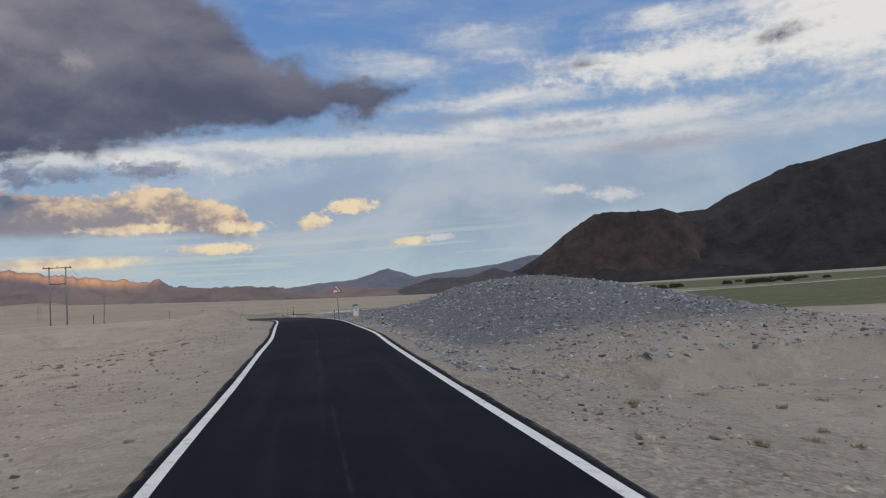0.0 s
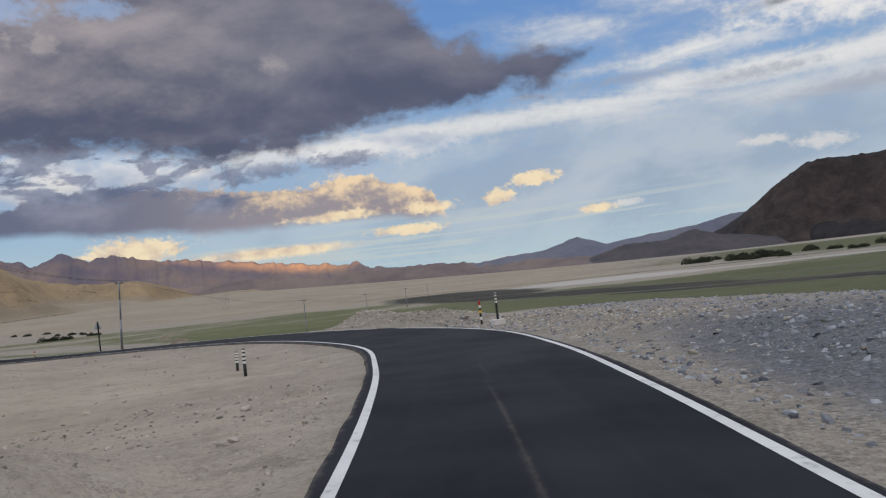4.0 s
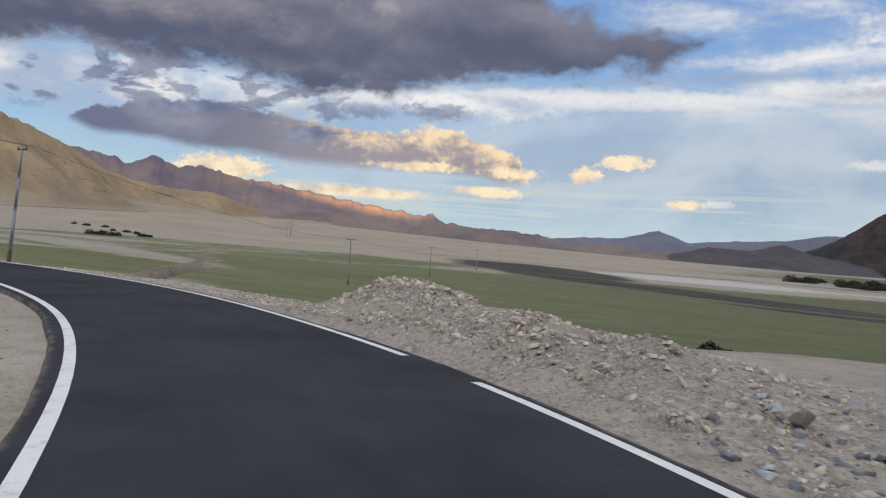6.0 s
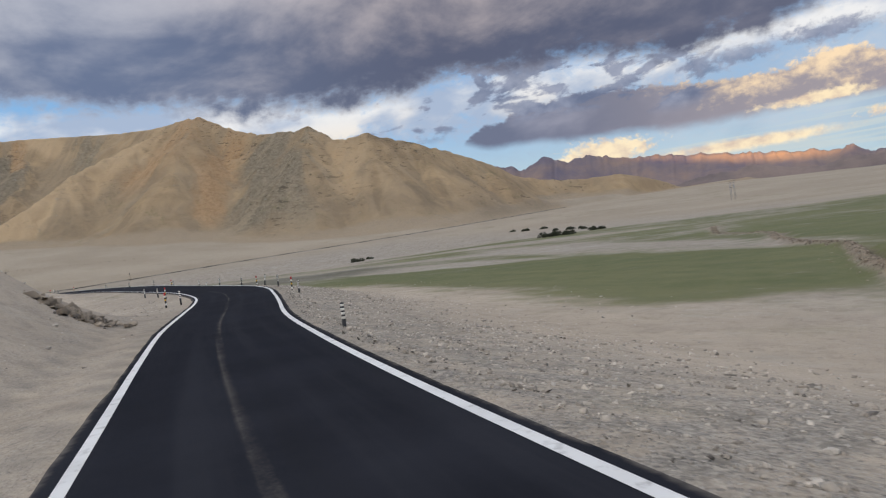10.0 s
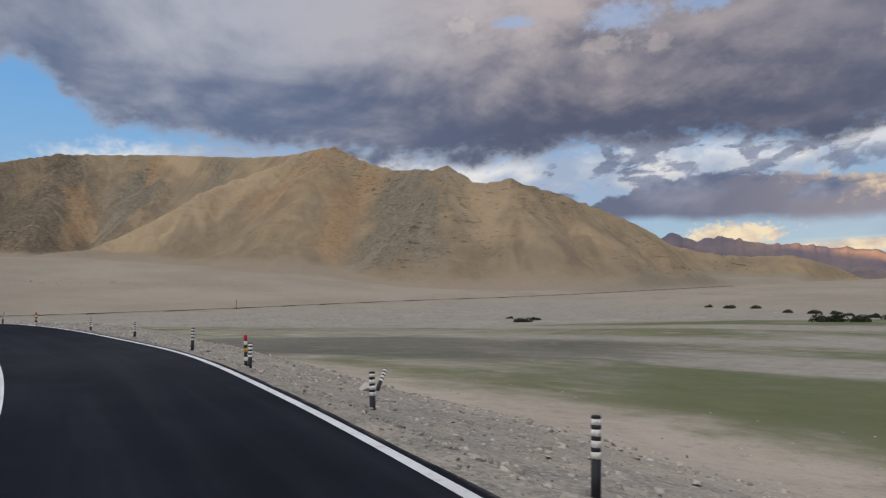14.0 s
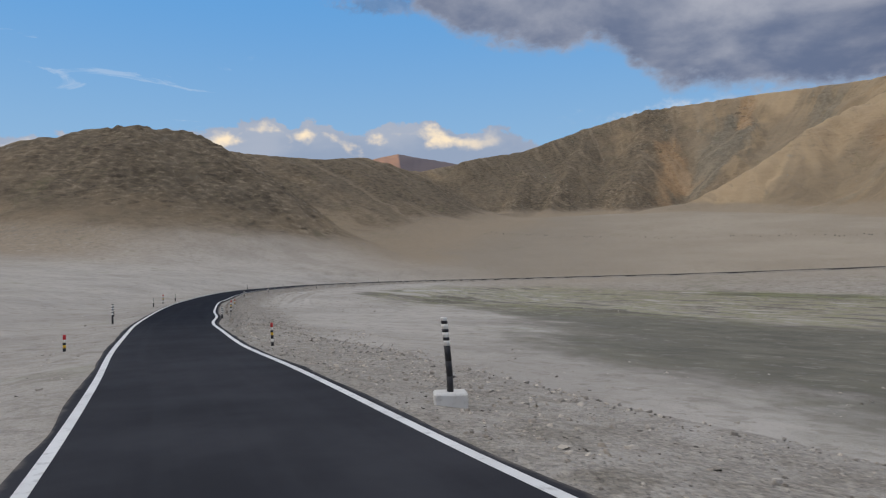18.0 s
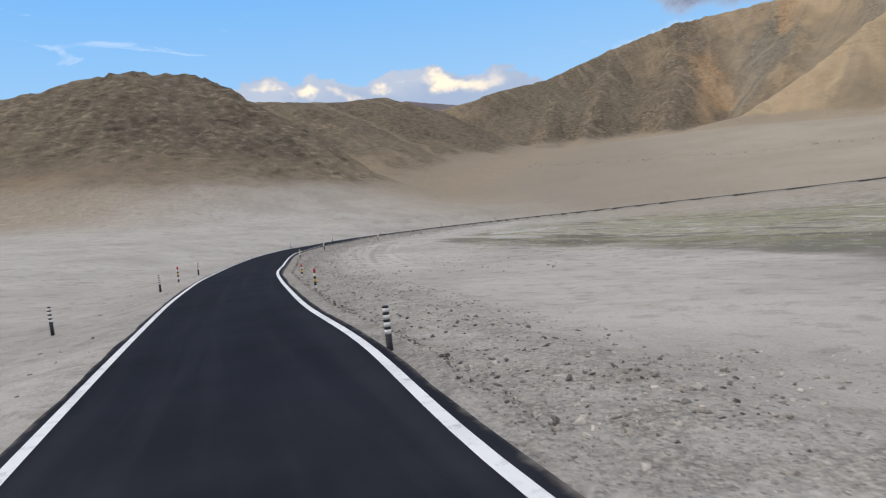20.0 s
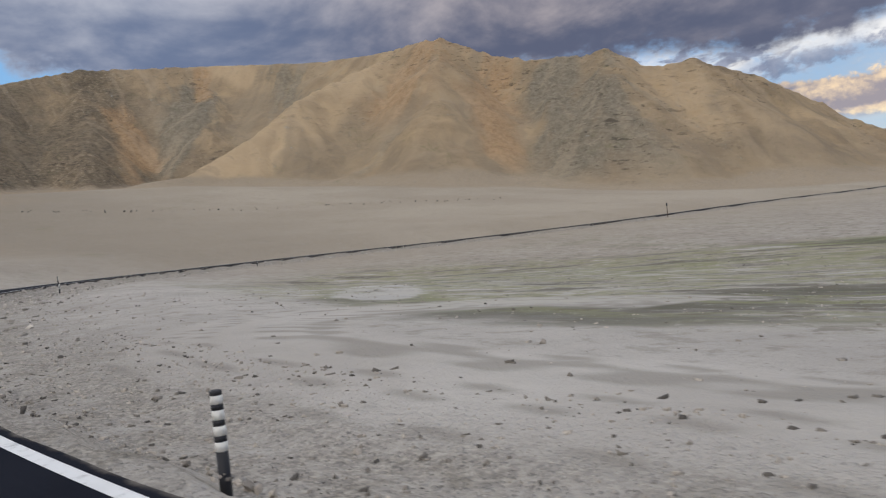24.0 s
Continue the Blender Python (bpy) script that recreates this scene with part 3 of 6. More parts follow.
ROAD_C = [
    (-177.4, 152.1, 0.94, 2.24),
    (-185.3, 149.8, 0.99, 2.30),
    (-192.8, 146.7, 0.93, 2.34),
    (-200.0, 143.0, 0.82, 2.29),
    (-206.6, 138.9, 0.65, 2.17),
    (-213.6, 134.4, 0.52, 2.08),
    (-220.0, 130.1, 0.42, 1.95),
    (-227.1, 125.7, 0.33, 1.92),
    (-233.7, 121.7, 0.25, 1.92),
    (-240.8, 117.9, 0.17, 2.13),
    (-248.0, 113.9, 0.09, 2.13),
    (-255.0, 110.2, 0.06, 2.18),
    (-262.1, 106.6, 0.05, 2.17),
    (-269.2, 103.2, 0.06, 2.17),
    (-276.5, 100.2, 0.10, 2.22),
    (-284.1, 97.2, 0.19, 2.15),
    (-291.7, 94.4, 0.27, 2.04),
    (-299.2, 91.9, 0.33, 2.08),
]
ROAD_FAR = [
    (-313.0, 88.6, 0.45, 2.25),
    (-323.0, 87.6, 0.50, 2.25),
    (-339.0, 87.2, 0.65, 2.20),
    (-357.0, 89.7, 0.70, 2.20),
    (-376.0, 95.8, 0.75, 2.20),
    (-390.5, 106.5, 0.75, 2.20),
    (-400.5, 121.0, 0.75, 2.20),
    (-409.0, 144.0, 0.90, 2.20),
    (-415.0, 180.0, 1.20, 2.20),
    (-419.0, 232.0, 2.20, 2.20),
    (-426.0, 300.0, 4.00, 2.20),
    (-436.0, 415.0, 6.50, 2.20),
    (-465.0, 600.0, 12.00, 2.20),
    (-492.0, 800.0, 18.00, 2.20),
    (-500.0, 950.0, 22.00, 2.20),
]


def spline(points, step):
    """A smooth line through the points, resampled evenly."""
    p = np.array(points, float)
    ext = np.vstack([2 * p[0] - p[1], p, 2 * p[-1] - p[-2]])
    rows = []
    for i in range(1, len(ext) - 2):
        a, b, c, d = ext[i - 1:i + 3]
        u = np.linspace(0, 1, 24, endpoint=False)[:, None]
        rows.append(0.5 * (2 * b + (c - a) * u + (2 * a - 5 * b + 4 * c - d) * u ** 2 + (3 * b - a - 3 * c + d) * u ** 3))
    q = np.vstack(rows + [p[-1:]])
    s = np.concatenate([[0], np.cumsum(np.hypot(*np.diff(q[:, :2], axis=0).T))])
    t = np.arange(0, s[-1], step)
    return t, np.stack([np.interp(t, s, q[:, k]) for k in range(q.shape[1])], 1)


ROAD_S, ROAD = spline(ROAD_A + ROAD_B + ROAD_C + ROAD_FAR, 1.0)
ROAD[:, 2] -= 0.035
ROAD_S = ROAD_S - 60.0                                   # 0 where the walk begins
AHEAD = np.gradient(ROAD[:, :2], axis=0)
AHEAD /= np.hypot(AHEAD[:, 0], AHEAD[:, 1])[:, None]
RIGHT = np.stack([AHEAD[:, 1], -AHEAD[:, 0]], 1)


def road_frame(x, y):
    """For arrays of places: the way along the road, the distance to the right of its middle, its height and half width."""
    s, lat, z, half = (np.empty(len(x)) for _ in range(4))
    for a in range(0, len(x), 4000):
        px, py = x[a:a + 4000, None], y[a:a + 4000, None]
        k = np.argmin((px - ROAD[None, ::2, 0]) ** 2 + (py - ROAD[None, ::2, 1]) ** 2, axis=1) * 2
        dx, dy = px[:, 0] - ROAD[k, 0], py[:, 0] - ROAD[k, 1]
        along = np.clip(dx * AHEAD[k, 0] + dy * AHEAD[k, 1], -1.5, 1.5)
        j = np.clip(k + np.sign(along).astype(int), 0, len(ROAD) - 1)
        f = np.minimum(np.abs(along), 1.0)
        side = dx * RIGHT[k, 0] + dy * RIGHT[k, 1]
        s[a:a + 4000] = ROAD_S[k] + along
        lat[a:a + 4000] = np.sign(side) * np.hypot(side, np.maximum(np.hypot(dx, dy) ** 2 - side ** 2 - along ** 2, 0) ** 0.5)
        z[a:a + 4000] = ROAD[k, 2] * (1 - f) + ROAD[j, 2] * f
        half[a:a + 4000] = ROAD[k, 3]
    return s, lat, z, half


def smooth(v, a, b):
    u = np.clip((v - a) / (b - a), 0, 1)
    return u * u * (3 - 2 * u)


def lattice(ix, iy, seed):
    h = (ix.astype(np.int64) * 374761393 + iy.astype(np.int64) * 668265263 + seed * 1442695041) & 0xFFFFFFFF
    h = ((h ^ (h >> 13)) * 1274126177) & 0xFFFFFFFF
    return ((h ^ (h >> 16)) & 0xFFFF) / 65535.0


def rough(x, y, size, octaves=4, seed=0, gain=0.5):
    """Fractal noise of about -1 to 1, with features of that size."""
    total, amp, norm = np.zeros(len(x)), 1.0, 0.0
    for o in range(octaves):
        u, v = x / size, y / size
        ix, iy = np.floor(u), np.floor(v)
        fu, fv = u - ix, v - iy
        fu, fv = fu * fu * (3 - 2 * fu), fv * fv * (3 - 2 * fv)
        n = (lattice(ix, iy, seed + o) * (1 - fu) + lattice(ix + 1, iy, seed + o) * fu) * (1 - fv) \
            + (lattice(ix, iy + 1, seed + o) * (1 - fu) + lattice(ix + 1, iy + 1, seed + o) * fu) * fv
        total += amp * (2 * n - 1)
        norm += amp
        amp, size = amp * gain, size * 0.5
    return total / norm


# spot heights of the open ground: x, y, z
SPOTS = [(-67, 189, -4.5), (-69, 154, -4.2), (-219, 300, -3.2), (-309, 286, -2.6), (-372, 125, -2.0), (-260, 165, -2.9), (-30, 150, -4.2),
         (-150, 190, -3.5), (-200, 215, -3.2), (20, 140, -4.2), (200, 150, -4.4), (300, 400, -4.0), (-100, 400, -4.2),
         (0, 700, -4.0), (-250, 480, -1.0), (-330, 200, -2.2), (-345, 130, -1.6), (-355, 112, -0.6), (-300, 115, -1.7)]
SPOTS_EAST = [(14, 20, -1.0), (25, 35, -3.0), (40, 60, -4.2), (30, 0, -1.2), (60, 0, -3.4), (70, -60, -3.4), (40, 110, -4.2)]
SPOTS_WEST = [(-52, 102, 1.2), (-60, 20, 0.3), (-70, 80, 0.2), (-40, 90, -0.3), (-110, 120, -0.4), (-180, 120, 1.2), (-230, 90, 1.6), (-290, 50, 4.0), (-370, 60, 4.5),
              (-396, 24, 14), (-480, 60, 10), (-587, 45, 30), (-674, 75, 37), (-690, 200, 40), (-560, 150, 20), (-480, 200, 9), (-596, 340, 27), (-548, 374, 17),
              (-476, 412, 10), (-470, 520, 14), (-500, 650, 20), (-420, 330, 4.2), (-430, 780, 16), (-250, 0, 6), (-100, 0, 3), (-20, -30, 0.2)]


def thin_plate(spots):
    p = np.array(spots, float)
    d = np.hypot(p[:, None, 0] - p[None, :, 0], p[:, None, 1] - p[None, :, 1])
    n = len(p)
    a = np.zeros((n + 1, n + 1))
    a[:n, :n] = -d
    a[:n, n] = a[n, :n] = 1
    w = np.linalg.solve(a, np.append(p[:, 2], 0))
    return p, w


PLATE, WEIGHTS = thin_plate(SPOTS + SPOTS_EAST + SPOTS_WEST)


def open_ground(x, y):
    z = np.full(len(x), WEIGHTS[-1])
    for (px, py, _), w in zip(PLATE, WEIGHTS[:-1]):
        z -= w * np.sqrt((x - px) ** 2 + (y - py) ** 2 + 36.0)
    out = smooth(np.hypot(x + 200, y - 200), 650, 1500)
    return z * (1 - out) - 4.0 * out


# the washed gully, from the road down into the meadow
GULLY = [(-59.5, 134.8), (-61.6, 139.5), (-65.0, 145.8), (-65.8, 149.0), (-67.5, 152.4), (-72.8, 158.4), (-77.5, 165), (-84.0, 176), (-90.5, 191), (-97.5, 199), (-105, 210), (-114, 227), (-127, 236), (-142, 262)]
# crests of the hills: x, y, z along each
CREST_NORTH = [(-850, 40, 102), (-897, 85, 116), (-913, 115, 128), (-935, 150, 142), (-945, 210, 159), (-925, 305, 164), (-850, 375, 154), (-793, 393, 146), (-735, 409, 146),
               (-701, 432, 125), (-666, 445, 115), (-625, 463, 112), (-598, 480, 96), (-576, 496, 97), (-560, 525, 86), (-556, 560, 76), (-560, 610, 62), (-568, 660, 51), (-552, 712, 41), (-522, 765, 41), (-508, 830, 28), (-450, 870, 20)]
SPURS = [[(-735, 409, 143), (-700, 385, 118), (-662, 352, 82), (-632, 328, 46), (-612, 314, 27)],
         [(-760, 400, 141), (-752, 350, 122), (-737, 300, 95), (-722, 255, 68), (-708, 212, 44), (-690, 190, 38)],
         [(-662, 352, 82), (-660, 310, 52), (-655, 285, 38)],
         [(-625, 463, 112), (-598, 440, 88), (-572, 418, 52), (-550, 402, 20)],
         [(-650, 452, 114), (-625, 420, 82), (-604, 392, 44)],
         [(-576, 496, 97), (-550, 478, 72), (-522, 458, 40), (-500, 440, 15)],
         [(-560, 525, 86), (-528, 520, 60), (-498, 516, 34), (-470, 512, 15)],
         [(-556, 560, 76), (-525, 575, 52), (-490, 590, 24)],
         [(-925, 305, 160), (-880, 290, 130), (-835, 272, 96), (-795, 255, 62)],
         [(-945, 210, 156), (-900, 205, 128), (-850, 192, 96), (-800, 182, 66), (-760, 176, 46)],
         [(-935, 150, 140), (-880, 140, 108), (-825, 128, 78), (-770, 122, 50)],
         [(-900, 90, 108), (-840, 95, 86), (-780, 92, 58), (-735, 88, 40)]]
CREST_SADDLE = [(-897, 85, 114), (-850, -5, 96), (-765, 0, 86), (-664, 1, 80), (-620, -10, 73), (-583, -32, 71), (-540, -80, 70)]
KNOLL = [(-400, -110, 40), (-415, -65, 47), (-424, -38, 53), (-432, -15, 57), (-448, -3, 57), (-475, -8, 55), (-515, -30, 56), (-560, -70, 60)]


def below_line(x, y, line, slope):
    """Slopes that fall away from a crest: their height, the way along the crest and the distance from it."""
    best, arc, away = np.full(len(x), -1e3), np.zeros(len(x)), np.zeros(len(x))
    run = line[0][0] * 3.1 + line[0][1] * 1.7
    for (ax, ay, az), (bx, by, bz) in zip(line[:-1], line[1:]):
        vx, vy = bx - ax, by - ay
        long = math.hypot(vx, vy)
        raw = ((x - ax) * vx + (y - ay) * vy) / (long * long)
        u = np.clip(raw, 0, 1)
        d = np.hypot(x - ax - u * vx, y - ay - u * vy)
        h = az + (bz - az) * u - slope * (np.hypot(d, 4.0) - 4.0)
        won = h > best
        best = np.where(won, h, best)
        turn = np.arctan2(y - ay - u * vy, x - ax - u * vx)
        arc = np.where(won, run + u * long + 24 * turn, arc)
        away = np.where(won, d, away)
        run += long
    return best, arc, away


def soft_most(a, b, k):
    h = np.clip(0.5 + 0.5 * (a - b) / k, 0, 1)
    return b * (1 - h) + a * h + k * h * (1 - h)


def terrain(x, y):
    """Height and the cover of the ground at arrays of places."""
    s, lat, zr, half = road_frame(x, y)
    base = open_ground(x, y)
    base = base + rough(x, y, 45, 4, 5) * 0.35 * smooth(np.abs(lat), 8, 40)
    # hills: slopes below each crest and spur, grooved down the fall line
    hx, hy = x + rough(x, y, 50, 5, 31, 0.6) * 9, y + rough(x, y, 50, 5, 41, 0.6) * 9
    hills, arc, away = below_line(hx, hy, CREST_NORTH, 0.92)
    kinds = [(0.12, 0.15, 0.1), (0.1, 0.0, 0.25), (0.0, 0.0, 0.1), (0.1, 0.1, 0.1), (0.12, 0.2, 0.0), (0.12, 0.2, 0.0), (0.15, 0.1, 0.1), (0.15, 0.1, 0.1), (0.15, 0.1, 0.1),
             (0.35, 0.3, 0.05), (0.75, 0.1, 0.0), (0.8, 0.1, 0.0), (0.75, 0.1, 0.0), (0.62, 0.3, 0.0)]          # brown, grey and ochre of each crest's rock
    dark, grey, ochre = (np.full(len(x), v) for v in kinds[0])
    dark = dark + 0.52 * smooth(y, 265, 215)
    grey = grey + 0.25 * smooth(np.hypot(x + 620, y - 455), 60, 30)
    fade = rough(x, y, 40, 3, 63) * 9
    for k, (line, slope) in enumerate([(spur, 0.80) for spur in SPURS] + [(CREST_SADDLE, 0.52)]):
        other, arc2, away2 = below_line(hx, hy, line, slope)
        ww = smooth(other - hills + fade, -13, 13)
        dark, grey, ochre = (a * (1 - ww) + b * ww for a, b in zip((dark, grey, ochre), kinds[k + 1]))
        arc, away = np.where(other > hills, arc2, arc), np.where(other > hills, away2, away)
        hills = soft_most(hills, other, 5.0)
    knoll, arc2, away2 = below_line(x + (hx - x) * 0.6, y + (hy - y) * 0.6, KNOLL, 0.66)
    arc, away = np.where(knoll > hills, arc2, arc), np.where(knoll > hills, away2, away)
    hills = np.maximum(hills, knoll)
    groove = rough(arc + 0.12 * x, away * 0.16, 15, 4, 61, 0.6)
    hills = hills + (groove * 1.9 + rough(x, y, 34, 5, 21, 0.58) * 2.6) * smooth(away, 2, 26) * smooth(hills - base, 0, 22)
    rills = rough(arc + 0.05 * y, away * 0.07, 6, 3, 69, 0.6)
    crags = smooth(rough(x, y, 70, 3, 73) + 0.25 * rough(x, y, 18, 2, 75) + 0.35 * smooth(knoll - base, 2, 16) + 0.3 * smooth(np.hypot(x + 600, y - 430), 70, 30), -0.15, 0.38)
    hills = hills + (0.22 * rills + (0.7 + 2.2 * crags) * (0.45 - np.abs(rough(x, y, 9, 3, 67, 0.6)) * 1.5)) * smooth(hills - base, 2, 16)
    rock = smooth(hills - base + rough(x, y, 40, 4, 77) * 7, -5.0, 13.0)
    z = soft_most(hills, base, 12.0)
    # the road's bed and its sides
    drop = np.maximum(zr - 0.35 - base, 0)
    lip = 2.0 * (smooth(s, 108, 118) * smooth(s, 158, 142) + smooth(s, 245, 265) * smooth(s, 345, 320))
    run = np.where(lat > 0, half + 3.5 + lip + drop * (4.0 - 1.0 * lip), half + 16.0)
    shoulder = zr - 0.05 - 0.10 * smooth(np.abs(lat), half + 0.5, half + 2.2) - np.where(lat > 0, 0.25, 0.05) * smooth(np.abs(lat), half + 1.2, half + 4.0)
    sunk = np.interp(s, [145, 162, 205, 212, 222, 238, 250, 258, 270, 390, 400, 420, 440], [0, 0.2, 0.28, 0.15, 0.1, 0.2, 0.32, 0.14, 0.0, 0.0, 0.2, 0.3, 0.25])
    shoulder = shoulder - np.where(lat > 0, sunk, 0) * smooth(np.abs(lat), half + 0.5, half + 2.0)
    w = smooth(np.abs(lat), half + 2.6 + np.where(lat > 0, lip, 0), run)
    z = shoulder * (1 - w) + z * w
    below = zr - 0.45 - 0.012 * np.maximum(lat - half, 0)
    keep = smooth(s, 300, 340) * smooth(lat, half + 90, half + 30) * (lat > half + 1.0)
    z = z - np.maximum(z - below, 0) * keep
    z = z + 0.34 * np.exp(-((s - 281) / 15) ** 4) * smooth(lat, 4.2, 6.0) * smooth(lat, 12.5, 8.5) * (1 + 0.4 * rough(x, y, 4, 3, 95))
    # gravel bank on the right of the first straight, low bank inside the bend
    e = lat - half
    bank_h = np.interp(s, [17, 22, 30, 38, 50, 60, 68, 76, 84, 92, 102, 112, 120], [0, 0.5, 1.9, 2.15, 2.2, 1.9, 1.1, 0.85, 0.75, 0.75, 0.5, 0.3, 0])
    bank_c = np.interp(s, [17, 30, 42, 53, 62, 70, 80, 95], [7.0, 7.0, 8.5, 10.0, 11.0, 8.0, 6.5, 4.5])
    bank = bank_h * smooth(e, 0.7, bank_c) * smooth(e, bank_c + 13, bank_c + 2) * (1 + 0.22 * rough(x, y, 6, 3, 71))
    z = np.where(e > 0, np.maximum(z, zr - 0.3 + 0 * z) * (bank > 0.05) + z * (bank <= 0.05) + bank, z)
    inner = 1.55 * np.exp(-((s - 74) / 12) ** 6) * smooth(-lat, half + 1.9, half + 4.6) * smooth(-lat, half + 34, half + 20)
    z = z + inner * (1 + 0.25 * rough(x, y, 5, 3, 81))
    for mx, my, mr, mh in ((-5.5, 55.9, 1.1, 0.42), (-30.3, 120.2, 2.3, 1.35), (-26.0, 114.6, 2.2, 0.7), (-23.6, 112.3, 2.0, 0.6), (-27.8, 117.0, 2.2, 0.75)):
        z = z + mh * np.exp(-(((x - mx) ** 2 + (y - my) ** 2) / mr ** 2)) * (1 + 0.3 * rough(x, y, 1.5, 2, 91))
    rise = 3.9 * np.exp(-((s - 186) / 12) ** 4) * smooth(-lat, half + 1.3, half + 8.5) * smooth(-lat, half + 46, half + 24)
    z = z + rise * (1 + 0.3 * rough(x, y, 7, 3, 83))
    rise = 0.9 * np.exp(-((s - 268) / 18) ** 4) * smooth(-lat, half + 1.6, half + 4.5) * smooth(-lat, half + 30, half + 14)
    z = z + rise * (1 + 0.5 * rough(x, y, 3, 3, 87))
    # the washed gully that runs down to the meadow
    g, bank_g = np.zeros(len(x)), np.zeros(len(x))
    for k, ((ax, ay), (bx, by)) in enumerate(zip(GULLY[:-1], GULLY[1:])):
        vx, vy = bx - ax, by - ay
        long = math.hypot(vx, vy)
        u = np.clip(((x - ax) * vx + (y - ay) * vy) / long ** 2, 0, 1)
        d = np.hypot(x - ax - u * vx, y - ay - u * vy)
        side = ((x - ax) * vy - (y - ay) * vx) / long
        size = np.interp(k + u, [0, 0.8, 2, 6, len(GULLY) - 2], [0.0, 0.5, 1.0, 1.0, 0.45])
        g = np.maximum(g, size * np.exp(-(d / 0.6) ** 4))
        bank_g = np.maximum(bank_g, size * np.exp(-((d - 1.35) / 0.7) ** 2) * (side < 0))
    z = z - 1.15 * g + 0.6 * bank_g * (1 + 0.5 * rough(x, y, 3, 3, 85))
    z = z + (rough(x, y, 9, 4, 3) * 0.10 + rough(x, y, 2.6, 2, 9) * 0.05) * smooth(np.abs(lat), half + 0.6, half + 2.5)
    z = np.where(np.abs(lat) < half + 1.6, np.minimum(z, zr - 0.06 + 0.5 * smooth(np.abs(lat), half + 0.45, half + 1.6)), z)
    # cover
    def oval(cx, cy, rx, ry, turn):
        a = radians(turn)
        u, v = (x - cx) * math.cos(a) + (y - cy) * math.sin(a), (y - cy) * math.cos(a) - (x - cx) * math.sin(a)
        return smooth(np.hypot(u / rx, v / ry), 1.25, 0.75)
    warp = rough(x, y, 60, 4, 101)
    gully_sand = np.clip(g + bank_g, 0, 1)
    torn = rough(x, y, 14, 5, 107, 0.6)
    green = np.maximum.reduce([oval(-10, 235, 190, 92, 18), oval(-32, 178, 62, 33, 10), oval(-175, 290, 100, 48, 28) * 0.75, oval(-118, 187, 62, 13, 8) * 0.95,
                               oval(430, 700, 415, 330, 0), oval(160, 180, 150, 45, 10), oval(170, 255, 210, 70, 4), oval(170, 350, 130, 60, 0), oval(-178, 184, 22, 5, 18) * 0.6,
                               oval(-340, 138, 46, 11, 42) * 0.3, oval(-300, 205, 70, 9, 40) * 0.5, oval(-333, 98, 4, 2, 30) * 0.9, oval(-336, 109, 12, 3, -20) * 0.5]) + warp * 0.28 + torn * 0.3
    green = green * (1 - rock) * smooth(lat, 12, 24 - 8 * smooth(s, 400, 430)) * (1 - 0.9 * np.clip(gully_sand * 1.6, 0, 1))
    green = green * (1 - oval(-145, 226, 62, 9, -28) * 0.7) * (1 - oval(-165, 206, 26, 8, 10) * 0.7) * (1 - oval(-225, 268, 60, 10, 25) * 0.7) * (1 - oval(-78, 152, 12, 16, -18) * 0.8)
    marsh = np.maximum.reduce([oval(-224, 178, 58, 27, 35), oval(-268, 150, 46, 11, 30) * 0.75, oval(-316, 116, 18, 8, 42) * 0.8, oval(-82, 372, 64, 30, -62) * 1.4, oval(-35, 288, 62, 17, -42) * 1.4,
                               oval(28, 218, 55, 11, -35) * 1.2, oval(110, 190, 60, 8, -10), oval(330, 322, 190, 9, -4), oval(140, 470, 300, 10, 4) * 0.8, oval(20, 262, 130, 6, 4) * 0.5]) + warp * 0.22 + torn * 0.42
    river = np.clip(np.maximum.reduce([oval(-80, 368, 60, 26, -62), oval(-35, 288, 66, 13, -42), oval(30, 216, 58, 7, -33)]) * 1.2 + torn * 0.35 + warp * 0.15, 0, 1)
    salt = np.maximum.reduce([oval(-343, 113, 10, 3.0, -32) * 0.66, oval(-22, 395, 46, 36, -30) * 0.9, oval(110, 385, 170, 12, 0) * 0.75,]) + torn * 0.35
    gravel = np.maximum(smooth(np.abs(lat), half + 9, half + 2), np.minimum(bank * 2, 1)) * (s < 1000)
    gravel = gravel * (1 - 0.5 * smooth(s, 300, 360) * smooth(lat, half + 3, half + 7))
    gravel = np.where(lat < 0, gravel * 0.45, gravel)
    heap = np.minimum(bank_h * 1.2, 1) * smooth(e, 0.7, 3.2) * smooth(e, bank_c + 11, bank_c + 3) * smooth(s, 16, 28) * smooth(s, 108, 84)
    # wheel tracks that leave the verge and turn back on the flat
    turn_r = np.where(s > 431, np.hypot(s - 431, lat - 17.5), 17.5 - lat)
    track = sum(np.exp(-((turn_r - q - 0.5 * np.sin(s * 0.05 + q)) / 0.17) ** 2) for q in (5.6, 6.4, 7.0, 7.9, 8.5, 9.6, 10.2, 11.2)) * smooth(s, 368, 398) * smooth(s, 470, 440)
    track = track + sum(np.exp(-((-lat - half - q - 1.2 * np.sin(s * 0.06)) / 0.5) ** 2) for q in (1.6, 3.4)) * 0.8 * smooth(s, 148, 160) * smooth(s, 205, 190)
    lane = smooth(turn_r, 5.0, 6.5) * smooth(turn_r, 12.5, 10.5) * smooth(s, 368, 398) * smooth(s, 470, 440)
    # rock of each spur: pale tan, grey, brown or ochre, with lit and shaded faces coloured in
    def band(x0, y0, x1, y1, wide):
        vx, vy = x1 - x0, y1 - y0
        u = np.clip(((hx - x0) * vx + (hy - y0) * vy) / (vx * vx + vy * vy), 0, 1)
        return np.exp(-(np.hypot(hx - x0 - u * vx, hy - y0 - u * vy) / wide) ** 2)
